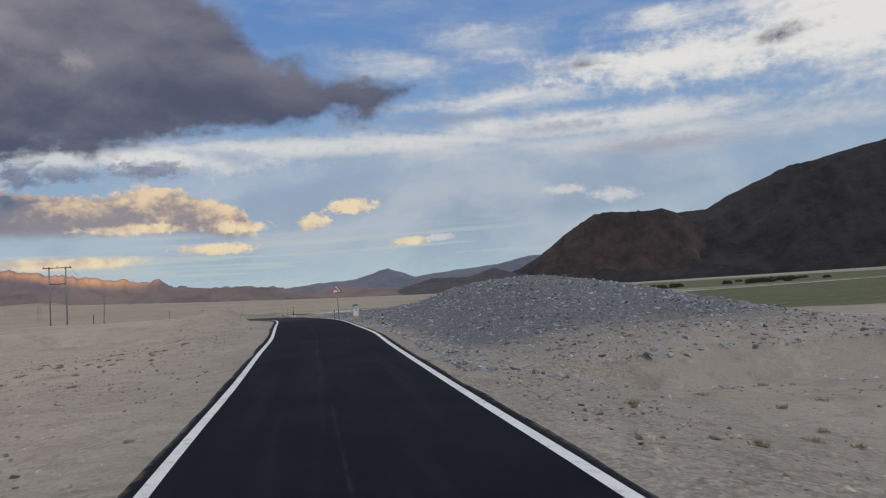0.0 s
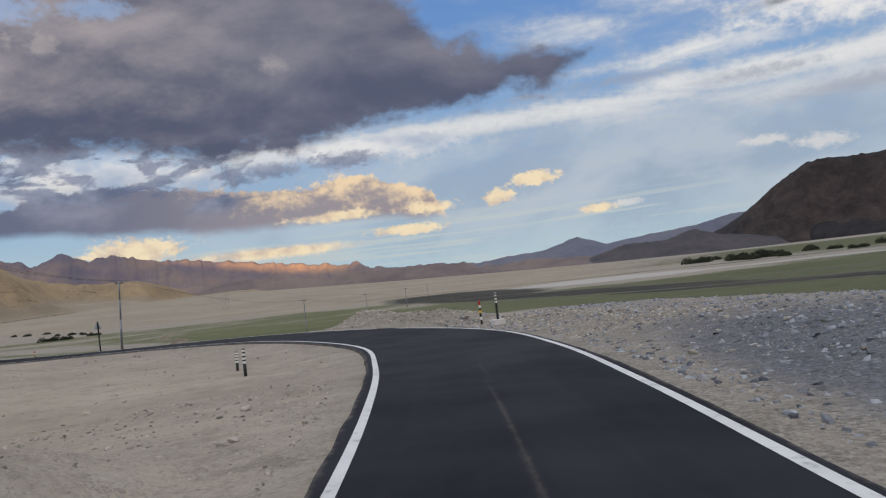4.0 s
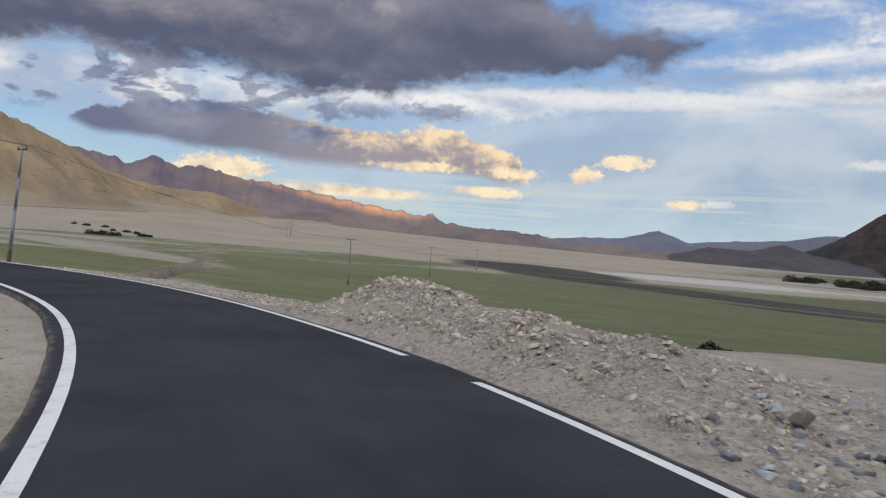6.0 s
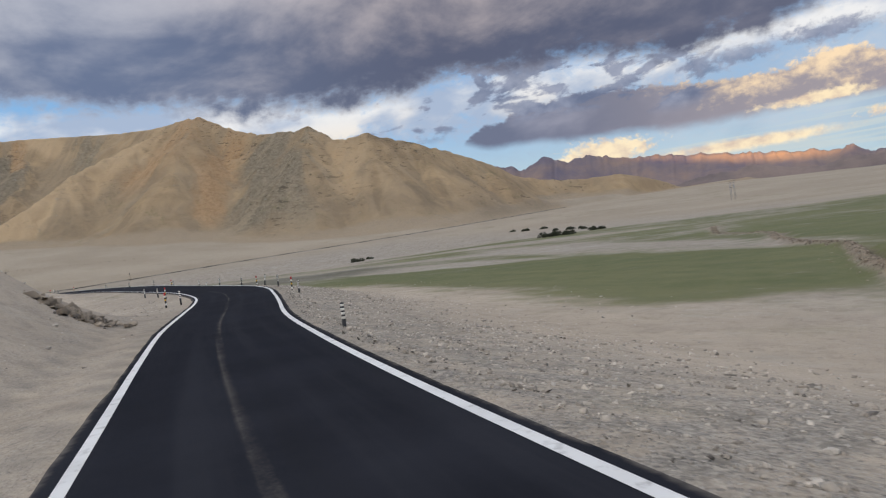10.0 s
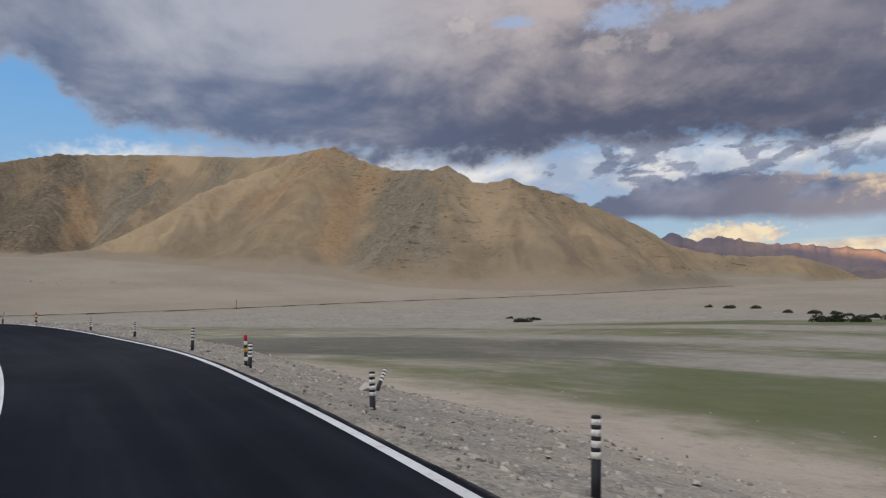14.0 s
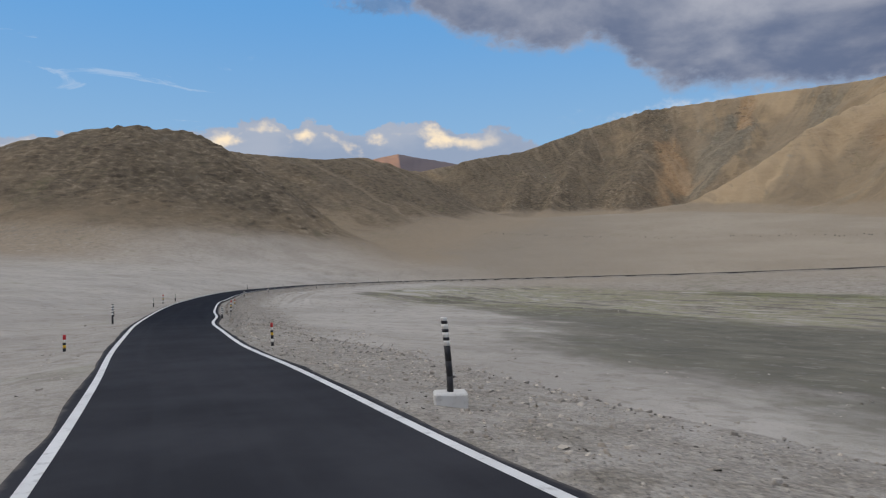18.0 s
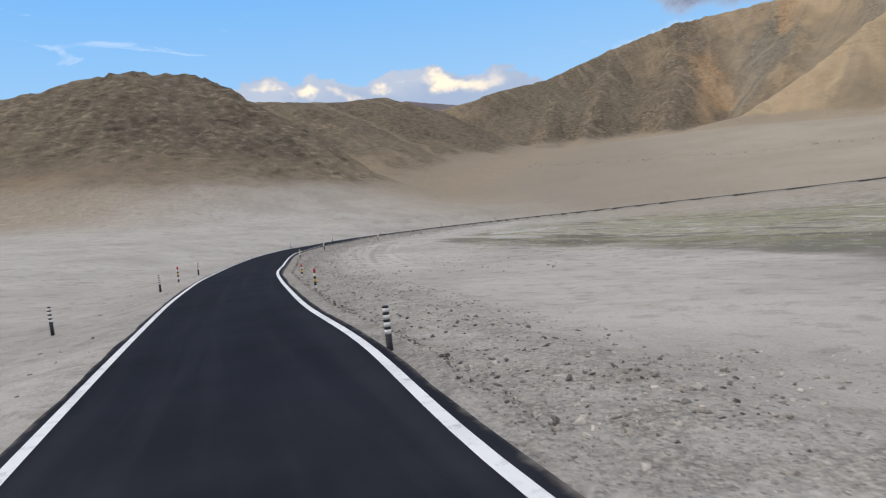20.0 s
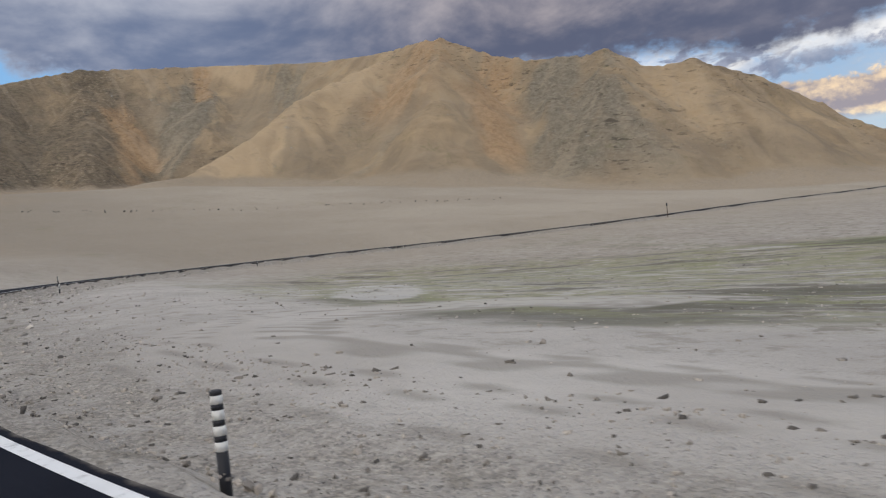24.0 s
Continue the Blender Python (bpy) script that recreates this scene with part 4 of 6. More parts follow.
    dark = np.clip(np.maximum(dark, smooth(knoll - base, 2, 16) * 0.9) + 0.22 * band(-880, 110, -850, 165, 50) + 0.36 * band(-605, 0, -640, 60, 60) + 0.1 * band(-700, 60, -860, 80, 70) + 0.5 * oval(-570, 535, 14, 60, 0) * smooth(away, 22, 6), 0, 1) * (0.9 + 0.4 * warp)
    pale = np.clip(0.9 * band(-752, 352, -700, 232, 26) + 0.9 * band(-912, 312, -882, 320, 15) + 0.6 * band(-590, 470, -540, 450, 20) + 0.5 * band(-740, 405, -770, 395, 15), 0, 1)
    ochre = np.clip(ochre * (0.8 + 0.6 * warp) + 1.0 * band(-878, 222, -826, 219, 15) + 0.62 * band(-690, 426, -612, 360, 19) + 0.8 * band(-915, 297, -880, 284, 8) + 0.5 * band(-805, 208, -795, 205, 14) + 0.55 * band(-735, 405, -700, 345, 24), 0, 1)
    grey = 0.8 * np.clip(grey * (0.9 + 0.4 * warp) + 1.0 * band(-890, 281, -815, 240, 17) + 0.6 * band(-880, 350, -805, 335, 20) + 0.6 * band(-648, 432, -578, 376, 17) + 0.35 * band(-606, 436, -560, 402, 13) + 0.4 * band(-660, 330, -650, 290, 16) + 0.4 * band(-628, 444, -575, 392, 42), 0, 1) * (1 - 0.7 * pale)
    flat = oval(-332, 138, 82, 34, 42) * smooth(lat, 15, 24) + 0.7 * oval(-270, 205, 90, 30, 35)
    vale_shade = smooth(away, 18, 60)
    apron = np.maximum(smooth(x, -350, -430), 0.9 * smooth(y, 320, 420) * smooth(x, 60, -60))
    earth = smooth(s, 105, 150) * smooth(s, 385, 345) * smooth(np.abs(lat), 34, 14)
    earth = np.maximum(earth, 0.8 * smooth(s, -30, 0) * smooth(s, 150, 120) * smooth(-lat, 2, 4) * smooth(-lat, 60, 30))
    earth = np.maximum(earth, 0.9 * smooth(s, 320, 350) * smooth(s, 520, 470) * smooth(np.abs(lat), 75, 30))
    ashen = smooth(s, 278, 306) * smooth(s, 540, 470) * smooth(np.abs(lat), 80, 30)
    earth = earth * (1 - 0.8 * ashen)
    crumbly = smooth(s, 350, 400) * smooth(lat, 14, 26) * smooth(x, -420, -370)
    return z, {"rock": rock, "crumbly": crumbly, "earth": earth, "ashen": ashen, "green": green, "marsh": marsh, "salt": salt, "river": river, "gravel": gravel, "heap": heap, "track": np.clip(track, 0, 1), "lane": lane, "dark": dark, "ochre": ochre, "grey": grey, "vale_shade": vale_shade, "apron": apron, "pale": pale, "flat": np.clip(flat, 0, 1), "dark_grass": smooth(x, -75, 20), "brown": smooth(y, 200, 110) * smooth(x, -370, -440), "talus": smooth(hills - base, -30, -3), "gully": np.clip(g * 1.3, 0, 1), "levee": np.clip(bank_g * 1.2, 0, 1),
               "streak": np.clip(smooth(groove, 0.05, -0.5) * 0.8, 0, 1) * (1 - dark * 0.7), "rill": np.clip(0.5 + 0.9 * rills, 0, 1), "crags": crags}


def ticks(*spans):
    """Grid lines: (start, end, step) spans one after another."""
    return np.unique(np.concatenate([np.arange(a, b, c) for a, b, c in spans]).round(3))


def grow(start, end, step, factor):
    out, v = [], start
    while abs(v - start) < abs(end - start):
        v += step * (1 if end > start else -1)
        step *= factor
        out.append(v)
    return np.array(sorted(out))


def sheet(name, xs, ys, mat):
    gx, gy = np.meshgrid(xs, ys, indexing="ij")
    x, y = gx.ravel(), gy.ravel()
    z, cover = terrain(x, y)
    n, m = len(xs), len(ys)
    k = np.arange(n * m).reshape(n, m)
    faces = np.stack([k[:-1, :-1], k[1:, :-1], k[1:, 1:], k[:-1, 1:]], -1).reshape(-1, 4)
    me = bpy.data.meshes.new(name)
    me.vertices.add(n * m)
    me.vertices.foreach_set("co", np.stack([x, y, z], 1).ravel())
    me.loops.add(faces.size)
    me.loops.foreach_set("vertex_index", faces.ravel().astype(np.int32))
    me.polygons.add(len(faces))
    me.polygons.foreach_set("loop_start", np.arange(0, faces.size, 4, dtype=np.int32))
    me.polygons.foreach_set("use_smooth", np.ones(len(faces), bool))
    for key, values in cover.items():
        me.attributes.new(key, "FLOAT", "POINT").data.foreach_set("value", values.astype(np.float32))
    me.update(calc_edges=True)
    me.materials.append(mat)
    return new(name, me)


XS = np.concatenate([grow(-956, -5600, 10, 1.16), ticks((-956, -820, 2.4), (-820, -440, 1.9), (-440, -356, 2.0), (-356, -296, 0.5), (-296, -96, 1.0), (-96, -56, 0.6), (-56, 20, 1.0), (20, 60, 2.5)), grow(60, 5600, 4, 1.10)])
YS = np.concatenate([grow(-116, -5600, 4, 1.12), ticks((-116, -14, 2.6), (-14, 90, 1.1), (90, 124, 0.5), (124, 190, 0.75), (190, 240, 1.8), (240, 520, 1.9), (520, 620, 2.6), (620, 860, 6.0)), grow(860, 5600, 12, 1.14)])
ground = sheet("ground", XS, YS, GROUND)
tagged(ground, "pale sandy desert valley floor with gravel, meadow and bare hills", "ground", kind="structure")


def height_at(x, y):
    z, _ = terrain(np.array([float(x)]), np.array([float(y)]))
    return float(z[0])


def mesh_object(name, verts, faces, mat, parent=None, smooth_faces=False):
    me = bpy.data.meshes.new(name)
    me.from_pydata([tuple(map(float, v)) for v in verts], [], [tuple(map(int, q)) for q in faces])
    if smooth_faces:
        me.polygons.foreach_set("use_smooth", np.ones(len(me.polygons), bool))
    me.materials.append(mat)
    ob = new(name, me)
    if parent is not None:
        ob.parent = parent
    return ob


def strip(name, mat, s0, s1, offsets, lift, parent=None, step=1, fall=0.12, ragged=0.0):
    """A ribbon along the road between offsets(half) of its middle, with its edges turned down."""
    ks = np.unique(np.concatenate([[s0], np.arange(math.ceil(s0), math.floor(s1) + 1, 0.5 if ragged else 1.0), [min(s1, ROAD_S[-1])]]))
    rows, seam, edge, film, across, down = [], [], [], [], [], []
    for at in ks:
        cx, cy, cz, half = (np.interp(at, ROAD_S, ROAD[:, q]) for q in range(4))
        rx, ry = (np.interp(at, ROAD_S, RIGHT[:, q]) for q in range(2))
        cols = offsets(half, at)
        for j, (o, dz) in enumerate(cols):
            if ragged and j in (0, 1, len(cols) - 2, len(cols) - 1):
                o += ragged * float(rough(np.array([at]), np.array([40.0 if o > 0 else 0.0]), 3.0, 3, 58, 0.6)[0])
            rows.append((cx + rx * o, cy + ry * o, cz + lift + dz))
            mid = np.interp(at, [0, 15, 42, 66, 85, 135, 145, 154, 163, 200, 208, 216, 306], [-0.14, -0.23, -0.38, -0.18, -0.14, 0.40, 0.32, 0.10, -0.22, -0.22, -0.44, -0.6, -0.12]) + 0.04 * math.sin(at * 0.21)
            seam.append(math.exp(-((o - mid) / 0.14) ** 2) * np.interp(at, [0, 60, 66, 92, 100, 134, 146, 222, 232, 285, 300, 320, 340], [0.8, 0.85, 1.0, 1.0, 0.1, 0.1, 1.1, 1.05, 0.3, 0.3, 0.6, 0.6, 0.35]))
            across.append(o)
            down.append(at)
            film.append(np.interp(at, [58, 70, 88, 96, 130, 150, 175, 240, 252, 264, 290, 300, 325, 345], [0, 0.5, 0.6, 1, 1, 0.55, 0.0, 0.0, 0.4, 0.0, 0.3, 0.9, 0.7, 0.0]))
            edge.append(1.0 if j in (0, 1, len(cols) - 2, len(cols) - 1) else 0.0)
    w = len(cols)
    faces = [(a * w + b, (a + 1) * w + b, (a + 1) * w + b + 1, a * w + b + 1)[::-1] for a in range(len(ks) - 1) for b in range(w - 1)]
    ob = mesh_object(name, rows, faces, mat, parent)
    ob.data.attributes.new("seam", "FLOAT", "POINT").data.foreach_set("value", np.array(seam, np.float32))
    ob.data.attributes.new("edge", "FLOAT", "POINT").data.foreach_set("value", np.array(edge, np.float32))
    for key, values in (("film", film), ("across", across), ("down", down)):
        ob.data.attributes.new(key, "FLOAT", "POINT").data.foreach_set("value", np.array(values, np.float32))
    return ob


def asphalt_cross(half, s):
    e = half + 0.25
    skirt = -0.14 - 0.30 * min(max((s - 430) / 40, 0), 1)
    inner = [(v, 0.0) for v in np.arange(-1.2, 0.61, 0.15)]
    return [(-e - 0.06, skirt), (-e, -0.012), (-half, 0.0)] + inner + [(half, 0.0), (e, -0.012), (e + 0.06, skirt)]


road = strip("road", ASPHALT, -58, 1008, asphalt_cross, 0.03, ragged=0.09)
tagged(road, "narrow dark asphalt road with white edge lines", "road", kind="structure")
for side, spans in ((-1, [(-58, 560)]), (1, [(-58, 114.2), (116.3, 560)])):
    for s0, s1 in spans:
        line = strip("edge_line", LINE_PAINT, s0, s1, lambda h, s, side=side: [(side * h - 0.075, 0.0), (side * h + 0.075, 0.0)], 0.036, road)


# ---- far ranges ----
def ridge_range(name, label, mat, profile, distance, depth, centre, foot, seed, jag, fineness=0.07):
    """A mountain range seen far off: profile of (degrees left of +y, degrees up), as a rugged body that falls to both sides."""
    p = np.array(profile, float)
    p = p[np.argsort(p[:, 0])]
    az = np.arange(p[0, 0], p[-1, 0], fineness)
    up = np.interp(az, p[:, 0], p[:, 1])
    rows = np.linspace(-1, 1, 41)
    crest = np.tan(np.radians(up)) * distance
    crest += jag * rough(az * 100, az * 0 + seed, 60, 4, seed, 0.6)
    verts = []
    for r in rows:
        d = distance + r * depth * (1 + 0.15 * rough(az * 100, az * 0 + 7 + seed, 300, 2, seed + 5))
        fall = (1 - abs(r)) ** (1.15 if r < 0 else 1.0)
        x, y = centre[0] - np.sin(np.radians(az)) * d, centre[1] + np.cos(np.radians(az)) * d
        spur = rough(x, y, depth * 0.55, 5, seed + 11, 0.58)
        wander = az + 2.2 * abs(r) ** 0.8 * rough(az * 100, az * 0 + r * 260 + seed * 9, 260, 4, seed + 17, 0.6)
        h = foot + (np.interp(wander, az, crest) - foot) * np.clip(fall * (1 + 0.42 * spur * (1 - fall) * (abs(r) > 0.01) * 1.8), 0, 1.0)
        ends = smooth(az, az[0], az[0] + 1.0) * smooth(az, az[-1], az[-1] - 1.0)
        h = foot + (h - foot) * ends
        verts.append(np.stack([x, y, np.where(abs(r) > 0.98, foot - 25, h)], 1))
    n = len(az)
    faces = [(a * n + b, a * n + b + 1, (a + 1) * n + b + 1, (a + 1) * n + b) for a in range(len(rows) - 1) for b in range(n - 1)]
    ob = mesh_object(name, np.concatenate(verts), faces, mat, smooth_faces=True)
    tagged(ob, label, "mountain", kind="structure")
    return ob


# violet in these tones is distance haze put into the rock colour
HAZED_BROWN_ROCK = far_rock("far_hazed_brown_rock", (0.11, 0.105, 0.16), (0.28, 0.20, 0.16))
BROWN_ROCK = far_rock("near_brown_rock", (0.12, 0.10, 0.105), (0.25, 0.19, 0.165))
# near black: the evening shade is put into this rock colour
SHADED_DARK_ROCK = far_rock("shaded_dark_rock", (0.008, 0.008, 0.012), (0.038, 0.033, 0.034), 0.011)
# far haze put into the rock as its blue
HAZE_BLUE_ROCK = far_rock("far_haze_blue_rock", (0.12, 0.13, 0.18), (0.18, 0.18, 0.22))
RED_ROCK = far_rock("red_rock", (0.125, 0.103, 0.115), (0.18, 0.142, 0.142))
ridge_range("backdrop_mountains", "distant mountain range with its upper slopes in orange evening sun", HAZED_BROWN_ROCK,
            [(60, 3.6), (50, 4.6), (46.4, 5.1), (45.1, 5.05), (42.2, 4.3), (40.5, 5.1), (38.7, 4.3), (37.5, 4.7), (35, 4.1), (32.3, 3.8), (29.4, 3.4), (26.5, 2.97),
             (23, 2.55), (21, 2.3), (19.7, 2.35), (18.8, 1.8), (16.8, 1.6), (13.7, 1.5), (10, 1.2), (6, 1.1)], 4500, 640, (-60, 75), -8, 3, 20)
ridge_range("backdrop_mountains", "distant blue mountain range with one pointed summit", HAZE_BLUE_ROCK,
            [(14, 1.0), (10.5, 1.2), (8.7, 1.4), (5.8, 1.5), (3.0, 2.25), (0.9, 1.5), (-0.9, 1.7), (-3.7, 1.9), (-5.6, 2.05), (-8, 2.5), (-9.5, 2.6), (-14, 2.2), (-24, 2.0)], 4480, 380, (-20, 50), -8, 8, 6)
ridge_range("backdrop_hills", "low brown hills across the valley", BROWN_ROCK,
            [(40, 0.7), (34, 1.1), (31.9, 1.35), (29, 1.9), (27.3, 1.75), (26.2, 2.1), (24.3, 1.65), (22.1, 1.3), (20.3, 1.55), (18.6, 1.55), (15, 1.5), (11.9, 1.4), (10.4, 0.8), (6.2, 1.0), (2, 0.7),
             (0.0, 0.4), (-2.0, 0.2)], 3900, 330, (-40, 60), -6, 15, 9)
SLATE_ROCK = far_rock("slate_rock", (0.045, 0.046, 0.06), (0.10, 0.085, 0.085), 0.008)
ridge_range("backdrop_hills", "low dark slate hills at the foot of the mountain", SLATE_ROCK,
            [(4.0, 0.2), (2.0, 0.6), (-0.5, 1.25), (-3.3, 1.2), (-5.6, 1.8), (-7.2, 1.2), (-9, 0.9), (-12, 0.3)], 3850, 260, (-20, 40), -6, 19, 7)
ridge_range("dark_mountain", "dark bare mountain in evening shade beyond the meadow", SHADED_DARK_ROCK,
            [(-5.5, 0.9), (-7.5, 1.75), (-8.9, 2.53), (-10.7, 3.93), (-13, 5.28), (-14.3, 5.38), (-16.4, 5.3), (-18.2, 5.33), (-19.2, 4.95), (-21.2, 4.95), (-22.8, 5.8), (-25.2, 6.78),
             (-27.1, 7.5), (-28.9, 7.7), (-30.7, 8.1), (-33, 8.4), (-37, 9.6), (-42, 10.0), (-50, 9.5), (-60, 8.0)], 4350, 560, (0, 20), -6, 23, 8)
# brown rock with its evening shade put into the colour as well
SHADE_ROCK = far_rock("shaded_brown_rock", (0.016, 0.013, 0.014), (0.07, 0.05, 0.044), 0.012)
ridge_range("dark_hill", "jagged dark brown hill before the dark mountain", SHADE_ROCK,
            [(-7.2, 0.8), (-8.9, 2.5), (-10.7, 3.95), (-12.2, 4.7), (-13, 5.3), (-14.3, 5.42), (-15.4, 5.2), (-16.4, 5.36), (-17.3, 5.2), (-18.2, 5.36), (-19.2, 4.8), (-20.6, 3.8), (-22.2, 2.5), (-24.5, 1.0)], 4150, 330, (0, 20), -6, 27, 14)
ridge_range("backdrop_peak", "distant dull red peak behind the saddle", RED_ROCK,
            [(126, 7.0), (112, 7.8), (109, 8.25), (107.5, 8.6), (105.9, 8.95), (104.1, 9.3), (103.1, 9.1), (100.6, 8.65), (98.2, 8.2), (95, 8.2), (88, 8.0)], 4300, 1700, (-180, 150), 0, 33, 4)
# unseen ridges added behind the camera, whose shadow lies over the valley and the dark mountain
ridge_range("backdrop_shade_ridge", "unseen dark ridge added behind the camera to shade the valley", SHADED_DARK_ROCK,
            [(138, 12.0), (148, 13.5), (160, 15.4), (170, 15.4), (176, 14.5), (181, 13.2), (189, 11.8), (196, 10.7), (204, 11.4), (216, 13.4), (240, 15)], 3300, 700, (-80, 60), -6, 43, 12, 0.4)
ridge_range("backdrop_shade_ridge", "unseen dark ridge added in the east to shade the dark mountain", SHADED_DARK_ROCK,
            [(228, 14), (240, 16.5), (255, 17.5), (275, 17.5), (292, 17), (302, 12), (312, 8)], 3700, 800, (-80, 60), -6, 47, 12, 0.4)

# ---- things along the road ----
POSTS_A = [  # x, y, foot z, height, red top, lean along x and y
    (-2.61, 39.05, 0.11, 0.85, 1, -0.01, 0.03),
    (-9.94, 75.42, -0.01, 0.80, 1, 0.01, 0.00),
    (-21.25, 109.18, -0.14, 0.96, 1, -0.02, 0.03),
    (-27.14, 97.10, -0.49, 0.94, 0, 0.01, 0.00),
    (-28.91, 99.70, -0.58, 0.77, 0, 0.00, -0.00),
    (-68.56, 132.32, -0.94, 0.79, 1, -0.00, -0.00),
    (-85.09, 139.01, -1.02, 0.82, 0, 0.01, 0.01),
    (-106.15, 149.37, -0.98, 0.90, 0, 0.00, 0.01),
    (-111.61, 151.88, -0.96, 0.97, 1, -0.00, 0.03),
    (-118.85, 154.67, -0.69, 0.81, 0, 0.01, 0.01),
    (-125.36, 156.80, -0.72, 0.90, 0, 0.06, 0.09),
]
POSTS_B = [  # x, y, foot z, height, red top, lean along x and y
    (-127.44, 157.11, -0.75, 0.89, 1, -0.01, 0.00),
    (-131.80, 157.71, -0.65, 0.72, 0, 0.01, 0.00),
    (-138.71, 158.55, -0.57, 0.84, 0, -0.01, 0.05),
    (-144.87, 158.93, -0.49, 0.81, 0, 0.00, -0.01),
    (-154.84, 159.62, -0.21, 0.94, 1, 0.02, -0.03),
    (-152.58, 159.04, -0.14, 0.73, 0, -0.02, 0.02),
    (-159.35, 159.08, 0.15, 0.74, 0, 0.02, 0.01),
    (-166.14, 158.28, 0.34, 0.71, 0, -0.01, 0.00),
    (-172.94, 157.33, 0.44, 0.79, 0, 0.01, -0.01),
    (-181.33, 155.36, 0.73, 0.82, 1, -0.00, 0.00),
    (-185.91, 153.77, 0.85, 0.78, 0, 0.00, 0.05),
    (-191.60, 151.35, 0.87, 0.70, 0, 0.02, -0.02),
    (-197.73, 148.84, 0.80, 0.72, 0, 0.01, -0.00),
]
POSTS_C = [  # x, y, foot z, height, red top, lean along x and y
    (-225.65, 130.66, -0.03, 0.88, 1, 0.01, -0.03),
    (-241.25, 120.44, -0.03, 0.85, 0, 0.00, -0.01),
    (-221.80, 124.64, -0.11, 0.85, 1, -0.01, 0.00),
    (-237.49, 115.51, 0.21, 0.98, 0, 0.00, -0.00),
    (-259.27, 111.87, -0.30, 0.90, 1, -0.00, 0.03),
    (-271.93, 105.90, -0.57, 0.85, 1, -0.00, 0.00),
    (-290.78, 97.82, -0.07, 0.88, 0, -0.03, -0.04),
    (-310.77, 92.33, -0.01, 1.00, 0, -0.02, -0.01),
    (-271.55, 97.72, -0.07, 0.96, 1, -0.01, 0.01),
    (-303.61, 84.28, -0.43, 0.85, 0, 0.00, -0.01),
]


def tube(bm, r0, r1, z0, z1, sides=10, bevel=0.0):
    """An upright tapered tube with closed ends."""
    rings = [(r0, z0), (r1, z1)] if not bevel else [(r0, z0), (r1, z1 - bevel), (r1 - bevel, z1)]
    loops = []
    for r, z in rings:
        loops.append([bm.verts.new((r * math.cos(2 * math.pi * k / sides), r * math.sin(2 * math.pi * k / sides), z)) for k in range(sides)])
    for a, b in zip(loops[:-1], loops[1:]):
        for k in range(sides):
            bm.faces.new((a[k], a[(k + 1) % sides], b[(k + 1) % sides], b[k])).smooth = True
    bm.faces.new(loops[0][::-1])
    bm.faces.new(loops[-1])


def box(bm, x0, x1, y0, y1, z0, z1):
    v = [bm.verts.new((x, y, z)) for x in (x0, x1) for y in (y0, y1) for z in (z0, z1)]
    for f in ((0, 1, 3, 2), (4, 6, 7, 5), (0, 4, 5, 1), (2, 3, 7, 6), (0, 2, 6, 4), (1, 5, 7, 3)):
        bm.faces.new([v[k] for k in f])


def part(name, bm, mat, parent, label=""):
    me = bpy.data.meshes.new(name)
    bmesh.ops.recalc_face_normals(bm, faces=bm.faces)
    bm.to_mesh(me)
    bm.free()
    me.materials.append(mat)
    ob = new(name, me)
    ob.parent = parent
    if label:
        tagged(ob, label)
    return ob


def thing(name, m, label, category, group=""):
    ob = new(name)
    ob.empty_display_size = 0.2
    ob.matrix_world = m
    return tagged(ob, label, category, group)


def delineator(height, red):
    """A round roadside post of unit height with painted bands."""
    if red:
        bands = [(-0.12, 0.0, BLACK_PAINT, "shaft"), (0.0, 0.17, BLACK_PAINT, "band"), (0.17, 0.30, WHITE_PAINT, "band"), (0.30, 0.46, BLACK_PAINT, "band"),
                 (0.46, 0.58, YELLOW_PAINT, "band"), (0.58, 0.68, BLACK_PAINT, "band"), (0.68, 0.80, WHITE_PAINT, "band"), (0.80, 1.0, RED_PAINT, "cap")]
        label, radius = "round roadside marker post banded red, white, yellow and black", 0.052
    else:
        bands = [(-0.12, 0.46, BLACK_PAINT, "shaft")]
        z, k = 0.46, 0
        while z < 0.95:
            h = 0.085 if k % 2 == 0 else 0.055
            bands.append((z, min(z + h, 0.955), WHITE_PAINT if k % 2 == 0 else BLACK_PAINT, "band"))
            z, k = z + h, k + 1
        bands.append((0.955, 1.0, BLACK_PAINT, "cap"))
        label, radius = "round black roadside marker post with white bands", 0.055
    return bands, label, radius


def build_post(red):
    bands, label, radius = delineator(1.0, red)
    ob = thing("marker_post", Matrix(), label, "marker post", "roadside marker posts")
    for z0, z1, mat, name in bands:
        bm = bmesh.new()
        tube(bm, radius, radius, z0, z1, 12, 0.012 if name == "cap" else 0.0)
        part(name, bm, mat, ob)
    return ob


first = {}
for x, y, z, h, red, lx, ly in POSTS_A + POSTS_B + POSTS_C:
    up = Vector((lx, ly, h))
    turn = up.to_track_quat("Z", "Y").to_matrix().to_4x4()
    m = Matrix.Translation((x, y, min(z, height_at(x, y) + 0.02))) @ turn
    grow_h = h + max(0.0, z - height_at(x, y) - 0.02)
    if red not in first:
        first[red] = build_post(red)
        ob = first[red]
        ob.matrix_world = m
    else:
        ob = copy_thing(first[red], m)
    ob.scale = (1, 1, grow_h)


